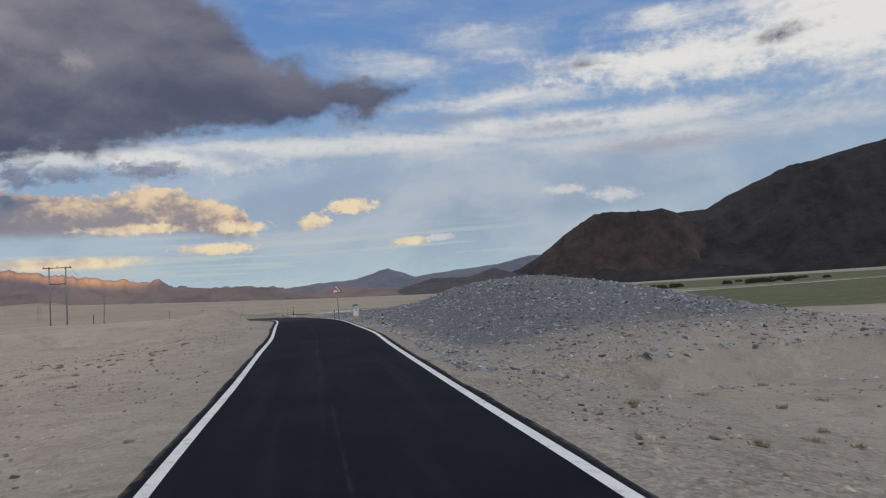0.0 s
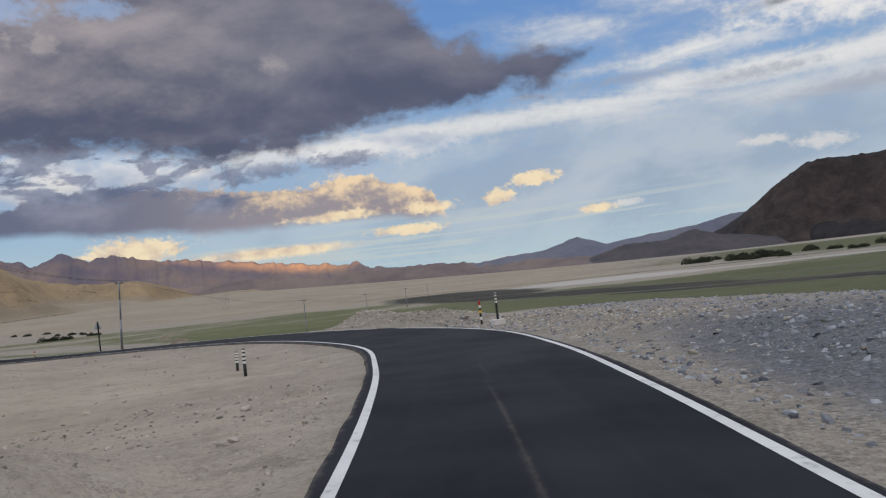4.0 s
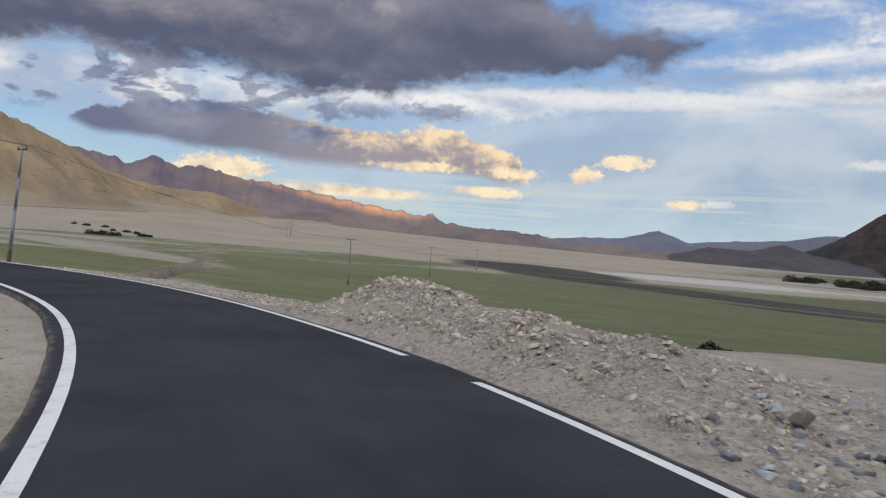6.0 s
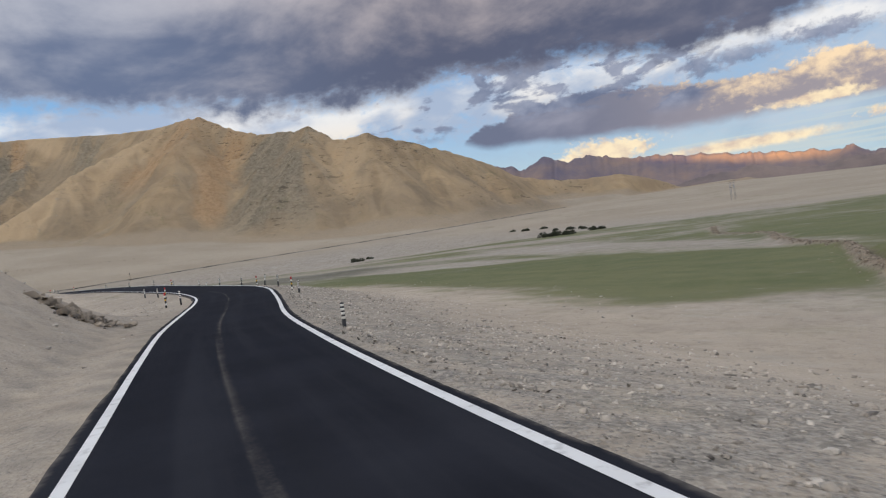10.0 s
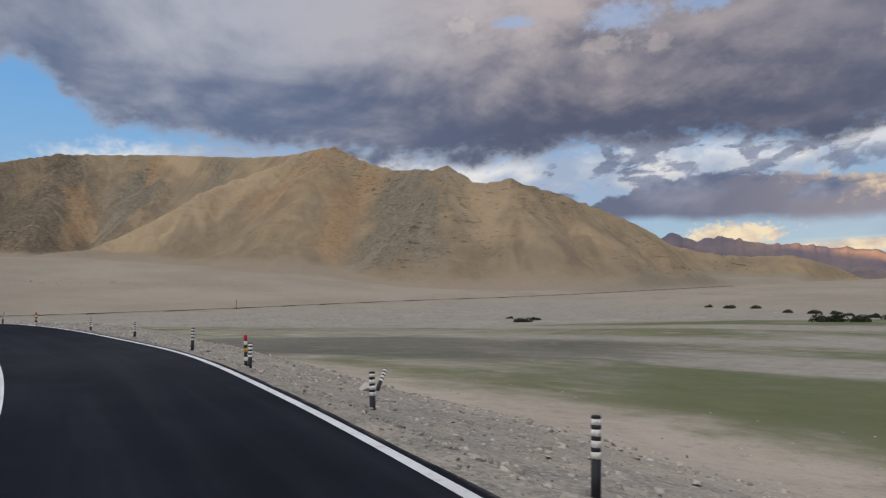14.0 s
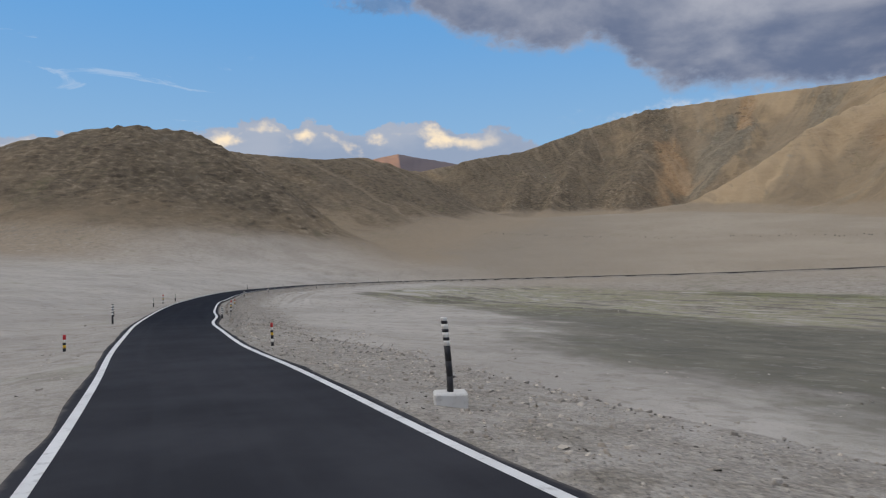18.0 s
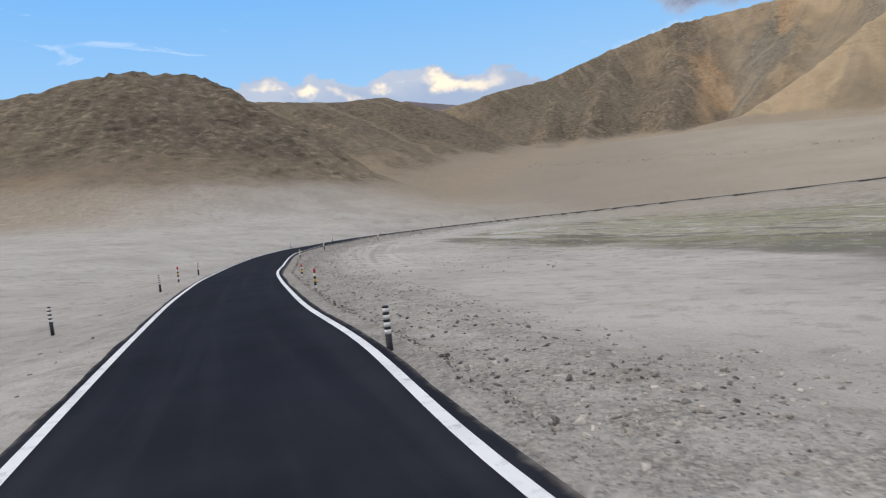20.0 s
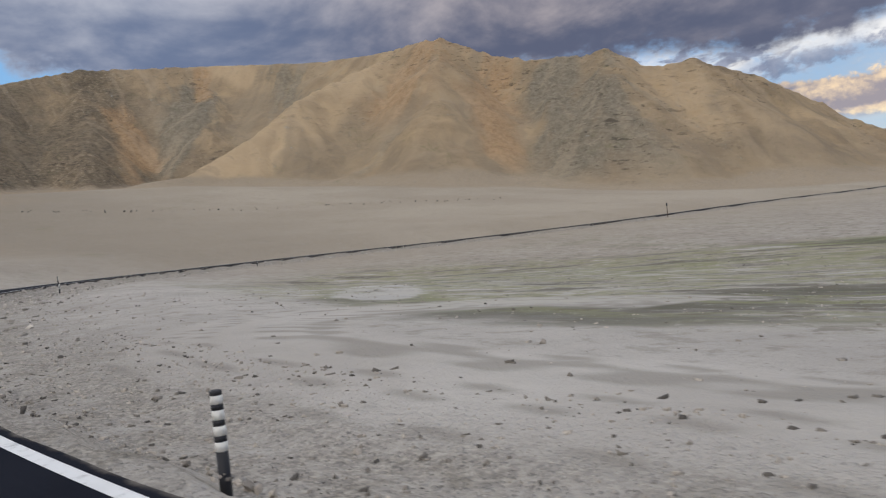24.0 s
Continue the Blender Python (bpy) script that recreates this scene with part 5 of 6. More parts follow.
def pole_on_block(x, y, z, height, bend, yaw, label):
    ob = thing("marker_pole", pose(x, y, z, 0, 0, yaw), label, "marker pole", "marker poles on blocks")
    bm = bmesh.new()
    box(bm, -0.28, 0.28, -0.26, 0.26, -0.2, 0.22)
    bmesh.ops.bevel(bm, geom=bm.edges[:], offset=0.03, segments=1, affect="EDGES")
    part("block", bm, WHITEWASH, ob, "rough whitewashed concrete block")
    def bent(z):
        return -bend * max(0.0, z / height) ** 1.6

    def length(z_low, z_high, mat, name):
        """A length of the pole, leaning with its bend."""
        bm = bmesh.new()
        rings = []
        for z, off in ((z_low, bent(z_low)), (z_high, bent(z_high))):
            rings.append([bm.verts.new((off + 0.055 * math.cos(k * math.pi / 6), 0.055 * math.sin(k * math.pi / 6), 0.22 + z)) for k in range(12)])
        for k in range(12):
            bm.faces.new((rings[0][k], rings[0][(k + 1) % 12], rings[1][(k + 1) % 12], rings[1][k])).smooth = True
        bm.faces.new(rings[0][::-1])
        bm.faces.new(rings[1])
        return part(name, bm, mat, ob)

    for k in range(3):
        length(height * 0.62 * k / 3, height * 0.62 * (k + 1) / 3, BLACK_PAINT, "shaft")
    zz, k = height * 0.62, 0
    while zz < height:
        h = 0.085 if k % 2 == 0 else 0.055
        length(zz, min(zz + h, height), WHITE_PAINT if k % 2 == 0 else BLACK_PAINT, "band")
        zz, k = zz + h, k + 1
    return ob


pole_on_block(-20.11, 107.25, height_at(-20.11, 107.25) + 0.02, 1.2, 0, 25, "tall black and white banded pole set in a concrete block")
pole_on_block(-211.36, 140.18, height_at(-211.36, 140.18) + 0.02, 1.25, 0.09, 104, "slightly bent black and white banded pole set in a white block")

# further posts met along the way: x, y, height, red top
MORE_POSTS = [(-112.05, 144.65, 0.85, 0), (-112.78, 144.0, 0.92, 1), (-125.5, 148.5, 0.88, 1), (-130.9, 149.75, 0.8, 0), (-135.6, 150.2, 0.8, 0),
              (-167.8, 150.35, 0.85, 0), (-169.5, 149.85, 0.88, 1), (-172.55, 149.3, 0.8, 0), (-179.7, 147.45, 0.85, 0),
              (-322.3, 83.1, 0.85, 0), (-340.0, 82.4, 0.85, 0), (-358.0, 85.0, 0.85, 0), (-334.0, 91.8, 0.85, 0), (-350.0, 92.8, 0.8, 1),
              (-248.9, 107.6, 0.85, 0), (-263.8, 101.5, 0.85, 0), (-278.2, 95.2, 0.85, 0), (-374.0, 93.0, 0.8, 0), (-388.0, 102.0, 0.8, 0), (-397.5, 127.0, 0.8, 0), (-372.0, 99.8, 0.8, 0)]
for x, y, h, red in MORE_POSTS:
    ob = copy_thing(first[red], pose(x, y, height_at(x, y) + 0.02, 2 * math.sin(x), 2 * math.cos(y)))
    ob.scale = (1, 1, h)
fallen = copy_thing(first[0], Matrix.Translation((-149.95, 161.55, height_at(-149.95, 161.55) - 0.05)) @ Vector((-0.39, 0.51, 0.62)).to_track_quat("Z", "Y").to_matrix().to_4x4())
fallen.scale = (1, 1, 0.8)
tagged(fallen, "black and white marker post leaning over in the gravel")


def plate(bm, outline, y0, y1):
    """A flat plate in the xz plane between two depths."""
    a = [bm.verts.new((x, y0, z)) for x, z in outline]
    b = [bm.verts.new((x, y1, z)) for x, z in outline]
    bm.faces.new(a)
    bm.faces.new(b[::-1])
    n = len(outline)
    for k in range(n):
        bm.faces.new((a[k], b[k], b[(k + 1) % n], a[(k + 1) % n]))


def rounded_triangle(side, r=0.05, inset=0.0):
    h = side * math.sqrt(3) / 2
    centre = h / 3
    out = []
    for k in range(3):
        a = math.pi / 2 + k * 2 * math.pi / 3
        reach = 2 * h / 3 - 2 * r - inset * 2
        cx, cz = reach * math.cos(a), reach * math.sin(a)
        for q in range(-2, 3):
            b = a + q * math.pi / 6
            out.append((cx + r * math.cos(b), cz + r * math.sin(b)))
    return [(x, z) for x, z in out]


def bend_sign(x, y, z, top, yaw, lean):
    ob = thing("warning_sign", pose(x, y, z, 0, lean, yaw), "triangular red-bordered warning sign with a bend arrow on a post", "road sign")
    bm = bmesh.new()
    tube(bm, 0.036, 0.036, -0.2, top - 0.30, 10)
    part("post", bm, GREY_POST, ob)
    for zz in (0.25, 0.75, 1.25, 1.72):
        bm = bmesh.new()
        tube(bm, 0.0385, 0.0385, zz, zz + 0.2, 10)
        part("band", bm, FADED_BAND, ob, "faded white band")
    zc = top - 0.49
    bm = bmesh.new()
    plate(bm, rounded_triangle(0.86), -0.055, -0.045)
    p = part("border", bm, SIGN_RED, ob, "deep red border plate")
    p.location.z = zc
    bm = bmesh.new()
    plate(bm, rounded_triangle(0.86, 0.03, 0.055), -0.060, -0.0555)
    p = part("face", bm, WHITE_PAINT, ob, "white sign face")
    p.location.z = zc - 0.005
    # arrow: a stem that climbs and bends to the left, with its head
    curve = [(0.11, -0.17)]
    for k in range(9):
        a = math.radians(k * 11.0)
        curve.append((0.11 - 0.15 * (1 - math.cos(a)), -0.06 + 0.15 * math.sin(a)))
    inner, outer = [], []
    for k, (cx, cz) in enumerate(curve):
        nx, nz = curve[min(k + 1, len(curve) - 1)], curve[max(k - 1, 0)]
        tx, tz = nx[0] - nz[0], nx[1] - nz[1]
        l = math.hypot(tx, tz)
        outer.append((cx + tz / l * 0.032, cz - tx / l * 0.032))
        inner.append((cx - tz / l * 0.032, cz + tx / l * 0.032))
    bm = bmesh.new()
    for k in range(len(curve) - 1):
        plate(bm, [outer[k], outer[k + 1], inner[k + 1], inner[k]], -0.064, -0.0605)
    ex, ez = curve[-1]
    plate(bm, [(ex + 0.02, ez + 0.09), (ex - 0.14, ez + 0.005), (ex + 0.02, ez - 0.08)], -0.064, -0.0605)
    p = part("arrow", bm, BLACK_PAINT, ob)
    p.location.z = zc - 0.02
    bm = bmesh.new()
    box(bm, -0.06, 0.06, -0.046, 0.04, -0.03, 0.03)
    p = part("bracket", bm, STEEL, ob)
    p.location.z = zc - 0.05
    return ob


bend_sign(-7.69, 61.23, height_at(-7.69, 61.23), 2.92, 6, -2.5)


def sign_from_behind(x, y, z, top, yaw):
    ob = thing("warning_sign", pose(x, y, z, 0, -0.6, yaw), "triangular warning sign with a bare metal back on a black post", "road sign")
    bm = bmesh.new()
    box(bm, -0.045, 0.045, -0.045, 0.045, -0.2, top)
    bmesh.ops.bevel(bm, geom=bm.edges[:], offset=0.006, segments=1, affect="EDGES")
    part("post", bm, BLACK_PAINT, ob)
    bm = bmesh.new()
    plate(bm, rounded_triangle(0.80, 0.03), 0.05, 0.056)
    p = part("plate", bm, SIGN_BACK, ob, "pale bare metal back")
    p.location.z = top - 0.42
    bm = bmesh.new()
    plate(bm, rounded_triangle(0.80, 0.03), 0.0565, 0.058)
    p = part("face", bm, WHITE_PAINT, ob)
    p.location.z = top - 0.42
    bm = bmesh.new()
    box(bm, -0.37, 0.37, 0.03, 0.049, -0.015, 0.015)
    p = part("rail", bm, STEEL, ob)
    p.location.z = top - 0.62
    return ob


sign_from_behind(-59.07, 129.47, height_at(-59.07, 129.47), 2.72, 80)


def letters(text, size, mat, parent, m, name):
    data = bpy.data.curves.new(name, "FONT")
    data.body, data.size, data.extrude, data.align_x, data.align_y = text, size, 0.0015, "CENTER", "CENTER"
    data.offset = 0.006
    ghost = bpy.data.objects.new(name, data)
    scene.collection.objects.link(ghost)
    me = bpy.data.meshes.new_from_object(ghost.evaluated_get(bpy.context.evaluated_depsgraph_get()))
    bpy.data.objects.remove(ghost)
    me.materials.clear()
    me.materials.append(mat)
    ob = new(name, me)
    ob.parent, ob.matrix_local = parent, m
    return ob


def kilometre_stone(x, y, z, yaw):
    ob = thing("kilometre_stone", pose(x, y, z, 0, 0, yaw), "white painted kilometre stone with a rounded grey-green top, lettered in black", "milestone")
    w, d, h = 0.20, 0.155, 0.64
    bm = bmesh.new()
    box(bm, -w, w, -d, d, -0.3, h)
    bmesh.ops.bevel(bm, geom=bm.edges[:], offset=0.012, segments=1, affect="EDGES")
    part("body", bm, WHITE_PAINT, ob)
    bm = bmesh.new()
    arc = [(w * math.cos(a), h + 0.002 + 0.17 * math.sin(a)) for a in np.linspace(0, math.pi, 25)]
    plate(bm, arc, -d, d)
    bmesh.ops.bevel(bm, geom=[e for e in bm.edges if e.is_boundary], offset=0.01, segments=1, affect="EDGES")
    part("top", bm, GREEN_PAINT, ob, "rounded grey-green top")
    face = pose(-0.012, -d - 0.002, 0.535, 90)
    letters("HANLE", 0.104, BLACK_PAINT, ob, face, "lettering")
    letters("34", 0.15, BLACK_PAINT, ob, pose(0, -d - 0.002, 0.36, 90), "lettering")
    for k, (bx, bz) in enumerate(((-0.06, 0.56), (0.03, 0.56))):
        bm = bmesh.new()
        box(bm, -0.025, 0.025, -0.002, 0.002, -0.055, 0.055)
        p = part("side_mark", bm, BLACK_PAINT, ob)
        p.matrix_local = pose(-w - 0.003, bx, bz, 0, 0, 90)
    bm = bmesh.new()
    box(bm, -0.05, 0.05, -0.002, 0.002, -0.012, 0.012)
    p = part("small_mark", bm, GREY_POST, ob)
    p.location = (0.12, -d - 0.003, 0.16)
    return ob


kilometre_stone(-5.76, 55.84, height_at(-5.76, 55.84) - 0.04, 16)


def power_pole(x, y, z, height, lean_x, lean_y, arm_yaw, label, arms=1):
    up = Vector((lean_x, lean_y, height))
    ob = thing("power_pole", Matrix.Translation((x, y, z)) @ up.to_track_quat("Z", "Y").to_matrix().to_4x4(), label, "power pole", "power poles")
    cuts = [(-0.4, 0.62, 0.112, RUST, "foot_sleeve"), (0.62, height * 0.47, 0.095, STEEL, "lower_tube"), (height * 0.47, height * 0.75, 0.078, STEEL, "middle_tube"),
            (height * 0.75, height, 0.062, STEEL, "upper_tube")]
    for z0, z1, r, mat, name in cuts:
        bm = bmesh.new()
        tube(bm, r, r * 0.97, z0, z1, 14)
        part(name, bm, mat, ob, "rusty brown foot sleeve" if name == "foot_sleeve" else "")
    for zz in (height * 0.47, height * 0.75):
        bm = bmesh.new()
        tube(bm, 0.101, 0.101, zz - 0.025, zz + 0.025, 14)
        part("collar", bm, STEEL, ob)
    bm = bmesh.new()
    box(bm, -0.55, 0.55, -0.03, 0.03, -0.035, 0.035)
    arm = part("crossarm", bm, BLACK_PAINT, ob)
    arm.matrix_local = pose(0, 0, height - 0.16, 0, 0, arm_yaw)
    for ax in (-0.48, 0.48):
        bm = bmesh.new()
        tube(bm, 0.018, 0.028, 0.035, 0.09, 8)
        tube(bm, 0.034, 0.02, 0.09, 0.14, 8)
        p = part("insulator", bm, BLACK_PAINT, arm)
        p.location.x = ax
    return ob


def wire(a, b, sag, thick=0.012):
    a, b = Vector(a), Vector(b)
    n = 24
    side = (b - a).cross(Vector((0, 0, 1))).normalized()
    verts, faces = [], []
    for k in range(n + 1):
        u = k / n
        p = a.lerp(b, u) - Vector((0, 0, sag * 4 * u * (1 - u)))
        for c, s in ((1, 0), (0, 1), (-1, 0), (0, -1)):
            verts.append(p + side * (c * thick) + Vector((0, 0, s * thick)))
    for k in range(n):
        for q in range(4):
            faces.append((4 * k + q, 4 * k + (q + 1) % 4, 4 * k + 4 + (q + 1) % 4, 4 * k + 4 + q))
    ob = mesh_object("power_line", verts, faces, WIRE)
    return tagged(ob, "thin dark overhead power line sagging between poles", "cable", "power lines")


POLE = (-57.92, 130.77, -1.05)
power_pole(*POLE, 6.3, 0.17, 0.22, 20, "tall grey steel power pole with rusty foot and crossarm")
far_poles = [(-67.05, 189.25), (-75.4, 243.0), (-84.0, 305.0), (-94.0, 370.0)]
for x, y in far_poles:
    power_pole(x, y, height_at(x, y), 6.2, 0, 0, 10, "slim grey power pole standing in the meadow")
tops = [(POLE[0] + 0.17, POLE[1] + 0.22, POLE[2] + 6.32)] + [(x, y, height_at(x, y) + 6.2) for x, y in far_poles]
HPOLE = (-47.5, 94.5)
for a, b in zip(tops[:-1], tops[1:]):
    for off in (0.65,):
        wire((a[0] + off, a[1] + off * 0.3, a[2]), (b[0] + off, b[1] + off * 0.2, b[2]), 1.1)


def h_pole(x, y, z, height, yaw):
    ob = thing("double_power_pole", pose(x, y, z, 0, 0, yaw), "double steel power pole joined by a crossarm", "power pole", "power poles")
    for sx in (-0.95, 0.95):
        bm = bmesh.new()
        tube(bm, 0.10, 0.075, -0.3, height, 12)
        p = part("leg", bm, STEEL, ob)
        p.location.x = sx
    for zz, half in ((height - 0.15, 1.7), (height * 0.72, 0.95)):
        bm = bmesh.new()
        box(bm, -half, half, -0.13, -0.08, -0.05, 0.05)
        p = part("crossarm", bm, BLACK_PAINT, ob)
        p.location.z = zz
    for ax in (-1.5, 0, 1.5):
        bm = bmesh.new()
        tube(bm, 0.035, 0.05, 0.0, 0.22, 8)
        p = part("insulator", bm, BLACK_PAINT, ob)
        p.location = (ax, -0.1, height - 0.1)
    return ob


h_pole(*HPOLE, height_at(*HPOLE), 8.3 - height_at(*HPOLE), 20)
h_pole(-258.0, 488.0, height_at(-258.0, 488.0), 9.0, 30)
h_pole(-270.0, 512.0, height_at(-270.0, 512.0), 9.0, 30)
hz = 8.3
for off in (0.35, 0.65):
    wire((HPOLE[0] + off * 2.0, HPOLE[1] + off * 0.8, hz), (tops[0][0] + off, tops[0][1] + off * 0.3, tops[0][2]), 0.9)
wire((POLE[0] + 0.35, POLE[1] + 0.1, POLE[2] + 6.1), (POLE[0] + 0.22, POLE[1] - 0.05, POLE[2] + 1.2), 0.0, 0.006)


def cable_coil(x, y):
    """A flattened black heap of three loose turns."""
    ob = thing("cable_coil", pose(x, y, height_at(x, y) + 0.03, 0, 0, 30), "low black coiled shape lying beside the power pole", "cable")
    ob.scale = (0.8, 0.8, 0.7)
    for k in range(3):
        bm = bmesh.new()
        rings = []
        for a in np.linspace(0, 2 * math.pi, 22, endpoint=False):
            r = 0.26 - 0.05 * k + 0.03 * math.sin(3 * a + k)
            c = Vector((r * 1.25 * math.cos(a), r * 0.7 * math.sin(a), 0.035 * k + 0.02 * math.sin(2 * a + k)))
            out = Vector((math.cos(a), math.sin(a), 0))
            rings.append([bm.verts.new(c + out * 0.028 * math.cos(b) + Vector((0, 0, 0.028 * math.sin(b)))) for b in np.linspace(0, 2 * math.pi, 6, endpoint=False)])
        for a in range(22):
            for b in range(6):
                bm.faces.new((rings[a][b], rings[a][(b + 1) % 6], rings[(a + 1) % 22][(b + 1) % 6], rings[(a + 1) % 22][b]))
        part("turn", bm, WIRE, ob)
    return ob


cable_coil(-58.35, 130.35)
far = thing("marker_pole", pose(-412.5, 234.0, height_at(-412.5, 234.0)), "dark lone pole beside the far road", "pole")
bm = bmesh.new()
tube(bm, 0.09, 0.07, -0.2, 3.4, 8)
part("shaft", bm, RUST, far)
bm = bmesh.new()
tube(bm, 0.16, 0.16, 2.6, 3.4, 8)
part("cap", bm, BLACK_PAINT, far)

# ---- shrubs of the valley ----


def shrub(seed, w, d, h, leaves):
    rng = np.random.default_rng(seed)
    ob = thing("shrub", Matrix(), "low dark green desert shrub on the valley floor", "shrub", "valley shrubs")
    lobes = [(rng.uniform(-0.7, 0.7) * w, rng.uniform(-0.6, 0.6) * d, rng.uniform(0.3, 0.55) * w, rng.uniform(0.55, 1.0) * h) for _ in range(7)]
    verts, faces = [], []
    for _ in range(leaves):
        cx, cy, r, hh = lobes[rng.integers(len(lobes))]
        v = rng.normal(size=3)
        v /= np.linalg.norm(v)
        v[2] = abs(v[2])
        p = np.array([cx + v[0] * r, cy + v[1] * r, v[2] * hh * rng.uniform(0.75, 1.08)])
        a = rng.normal(size=3)
        a /= np.linalg.norm(a)
        b = np.cross(a, v)
        size = rng.uniform(0.07, 0.15) * h + 0.04
        k = len(verts)
        verts += [p - a * size, p + b * size * 0.8, p + a * size, p - b * size * 0.8 + v * size * 0.4]
        faces += [(k, k + 1, k + 2, k + 3)]
    mesh_object("foliage", verts, faces, SHRUB, ob)
    bm = bmesh.new()
    for q in range(6):
        a = q * 1.05 + rng.uniform(0, 0.5)
        s = [bm.verts.new((0.03 * math.cos(t), 0.03 * math.sin(t), -0.1)) for t in (0, 2.1, 4.2)]
        e = bm.verts.new((math.cos(a) * w * 0.5, math.sin(a) * d * 0.5, h * 0.7))
        for k in range(3):
            bm.faces.new((s[k], s[(k + 1) % 3], e))
    part("stems", bm, RUST, ob)
    return ob


KINDS = [shrub(5, 2.0, 1.4, 1.2, 900), shrub(6, 1.2, 1.0, 0.9, 600), shrub(7, 3.2, 1.8, 1.5, 1200)]
BUSHES = [(23.1, 156.6, 2, 0.95), (24.0, 142.4, 2, 0.8), (29.4, 142.8, 0, 1.1), (33.3, 139.2, 2, 0.75), (37.7, 172.8, 0, 1.2), (41.4, 171.1, 0, 1.1), (46.8, 171.3, 2, 0.9),
          (50.3, 169.7, 0, 1.2), (29.5, 539.4, 2, 2.6), (80, 620, 2, 2.5), (-14.4, 136.6, 2, 0.62), (-12.9, 134.6, 0, 0.8), (-22.0, 151.9, 1, 0.8), (-21.8, 148.7, 0, 0.9)]
BUSHES_FAR = [(54.8, 114.2, 0, 0.9), (51.1, 123.1, 1, 0.8), (46.0, 142.9, 2, 1.0), (23.9, 55.0, 1, 0.5), (-285, 272, 2, 0.82), (-293, 283, 0, 0.82), (-309, 286, 0, 0.68), (-307, 374, 0, 0.95), (-296, 371, 2, 0.82),
              (-289, 375, 0, 1.02), (-219, 300, 2, 1.16), (-214, 303, 2, 0.95), (-253, 350, 0, 1.02), (-245, 348, 0, 0.88), (-225, 328, 0, 0.95), (-216, 320, 2, 0.75), (-262, 352, 2, 0.68), (-236, 338, 0, 0.68)]
rng = np.random.default_rng(11)
far_line = [(rng.uniform(40, 330), rng.uniform(480, 640), 2, rng.uniform(1.2, 2.4)) for _ in range(34)]
used = set()
for x, y, k, size in BUSHES + BUSHES_FAR + far_line:
    m = pose(x, y, height_at(x, y) - 0.05, 0, 0, (x * 37 + y * 11) % 360)
    if k in used:
        ob = copy_thing(KINDS[k], m)
    else:
        used.add(k)
        ob = KINDS[k]
        ob.matrix_world = m
    ob.scale = (size, size, size)

# ---- loose stones ----
BLOCK = np.array([(-1, -1, -1), (1, -1, -1), (1, 1, -1), (-1, 1, -1), (-1, -1, 1), (1, -1, 1), (1, 1, 1), (-1, 1, 1)]) * 0.62
BLOCK_F = np.array([(4, 5, 6), (4, 6, 7), (0, 1, 5), (0, 5, 4), (1, 2, 6), (1, 6, 5), (2, 3, 7), (2, 7, 6), (3, 0, 4), (3, 4, 7)])


def stones(name, label, x, y, size, seed, mat, sink=0.25):
    """Many loose stones in one mesh, each its own lump."""
    rng = np.random.default_rng(seed)
    z, _ = terrain(x, y)
    n = len(x)
    v = BLOCK[None] * rng.uniform(0.55, 1.25, (n, 8, 1)) + rng.normal(0, 0.12, (n, 8, 3))
    v = v * np.stack([rng.uniform(0.7, 1.4, n), rng.uniform(0.5, 1.0, n), rng.uniform(0.3, 0.75, n)], 1)[:, None]
    tip = rng.normal(0, 0.4, (n, 1))
    v = np.stack([v[:, :, 0] * np.cos(tip) - v[:, :, 2] * np.sin(tip), v[:, :, 1], v[:, :, 0] * np.sin(tip) + v[:, :, 2] * np.cos(tip)], 2)
    a = rng.uniform(0, 6.283, n)
    c, s = np.cos(a)[:, None], np.sin(a)[:, None]
    v = np.stack([v[:, :, 0] * c - v[:, :, 1] * s, v[:, :, 0] * s + v[:, :, 1] * c, v[:, :, 2]], 2) * (size * 0.5)[:, None, None]
    v += np.stack([x, y, z + size * (0.25 - sink)], 1)[:, None]
    f = (BLOCK_F[None] + (np.arange(n) * 8)[:, None, None]).reshape(-1, 3)
    me = bpy.data.meshes.new(name)
    me.vertices.add(n * 8)
    me.vertices.foreach_set("co", v.ravel())
    me.loops.add(f.size)
    me.loops.foreach_set("vertex_index", f.ravel().astype(np.int32))
    me.polygons.add(len(f))
    me.polygons.foreach_set("loop_start", np.arange(0, f.size, 3, dtype=np.int32))
    me.update(calc_edges=True)
    me.materials.append(mat)
    return tagged(new(name, me), label, "gravel", kind="stuff")


def along_road(rng, n, s0, s1, e0, e1, side, power=1.0):
    """Places beside the road, at e0 to e1 metres from its edge line."""
    s = rng.uniform(s0, s1, n)
    k = np.clip(np.searchsorted(ROAD_S, s), 0, len(ROAD) - 1)
    o = (ROAD[k, 3] + e0 + (e1 - e0) * rng.uniform(0, 1, n) ** power) * side
    return ROAD[k, 0] + RIGHT[k, 0] * o + AHEAD[k, 0] * (s - ROAD_S[k]), ROAD[k, 1] + RIGHT[k, 1] * o + AHEAD[k, 1] * (s - ROAD_S[k])


def clumped(rng, x, y, size, seed, bias=0.0):
    keep = rough(x, y, size, 3, seed) + bias > rng.uniform(-0.6, 0.6, len(x))
    return x[keep], y[keep]


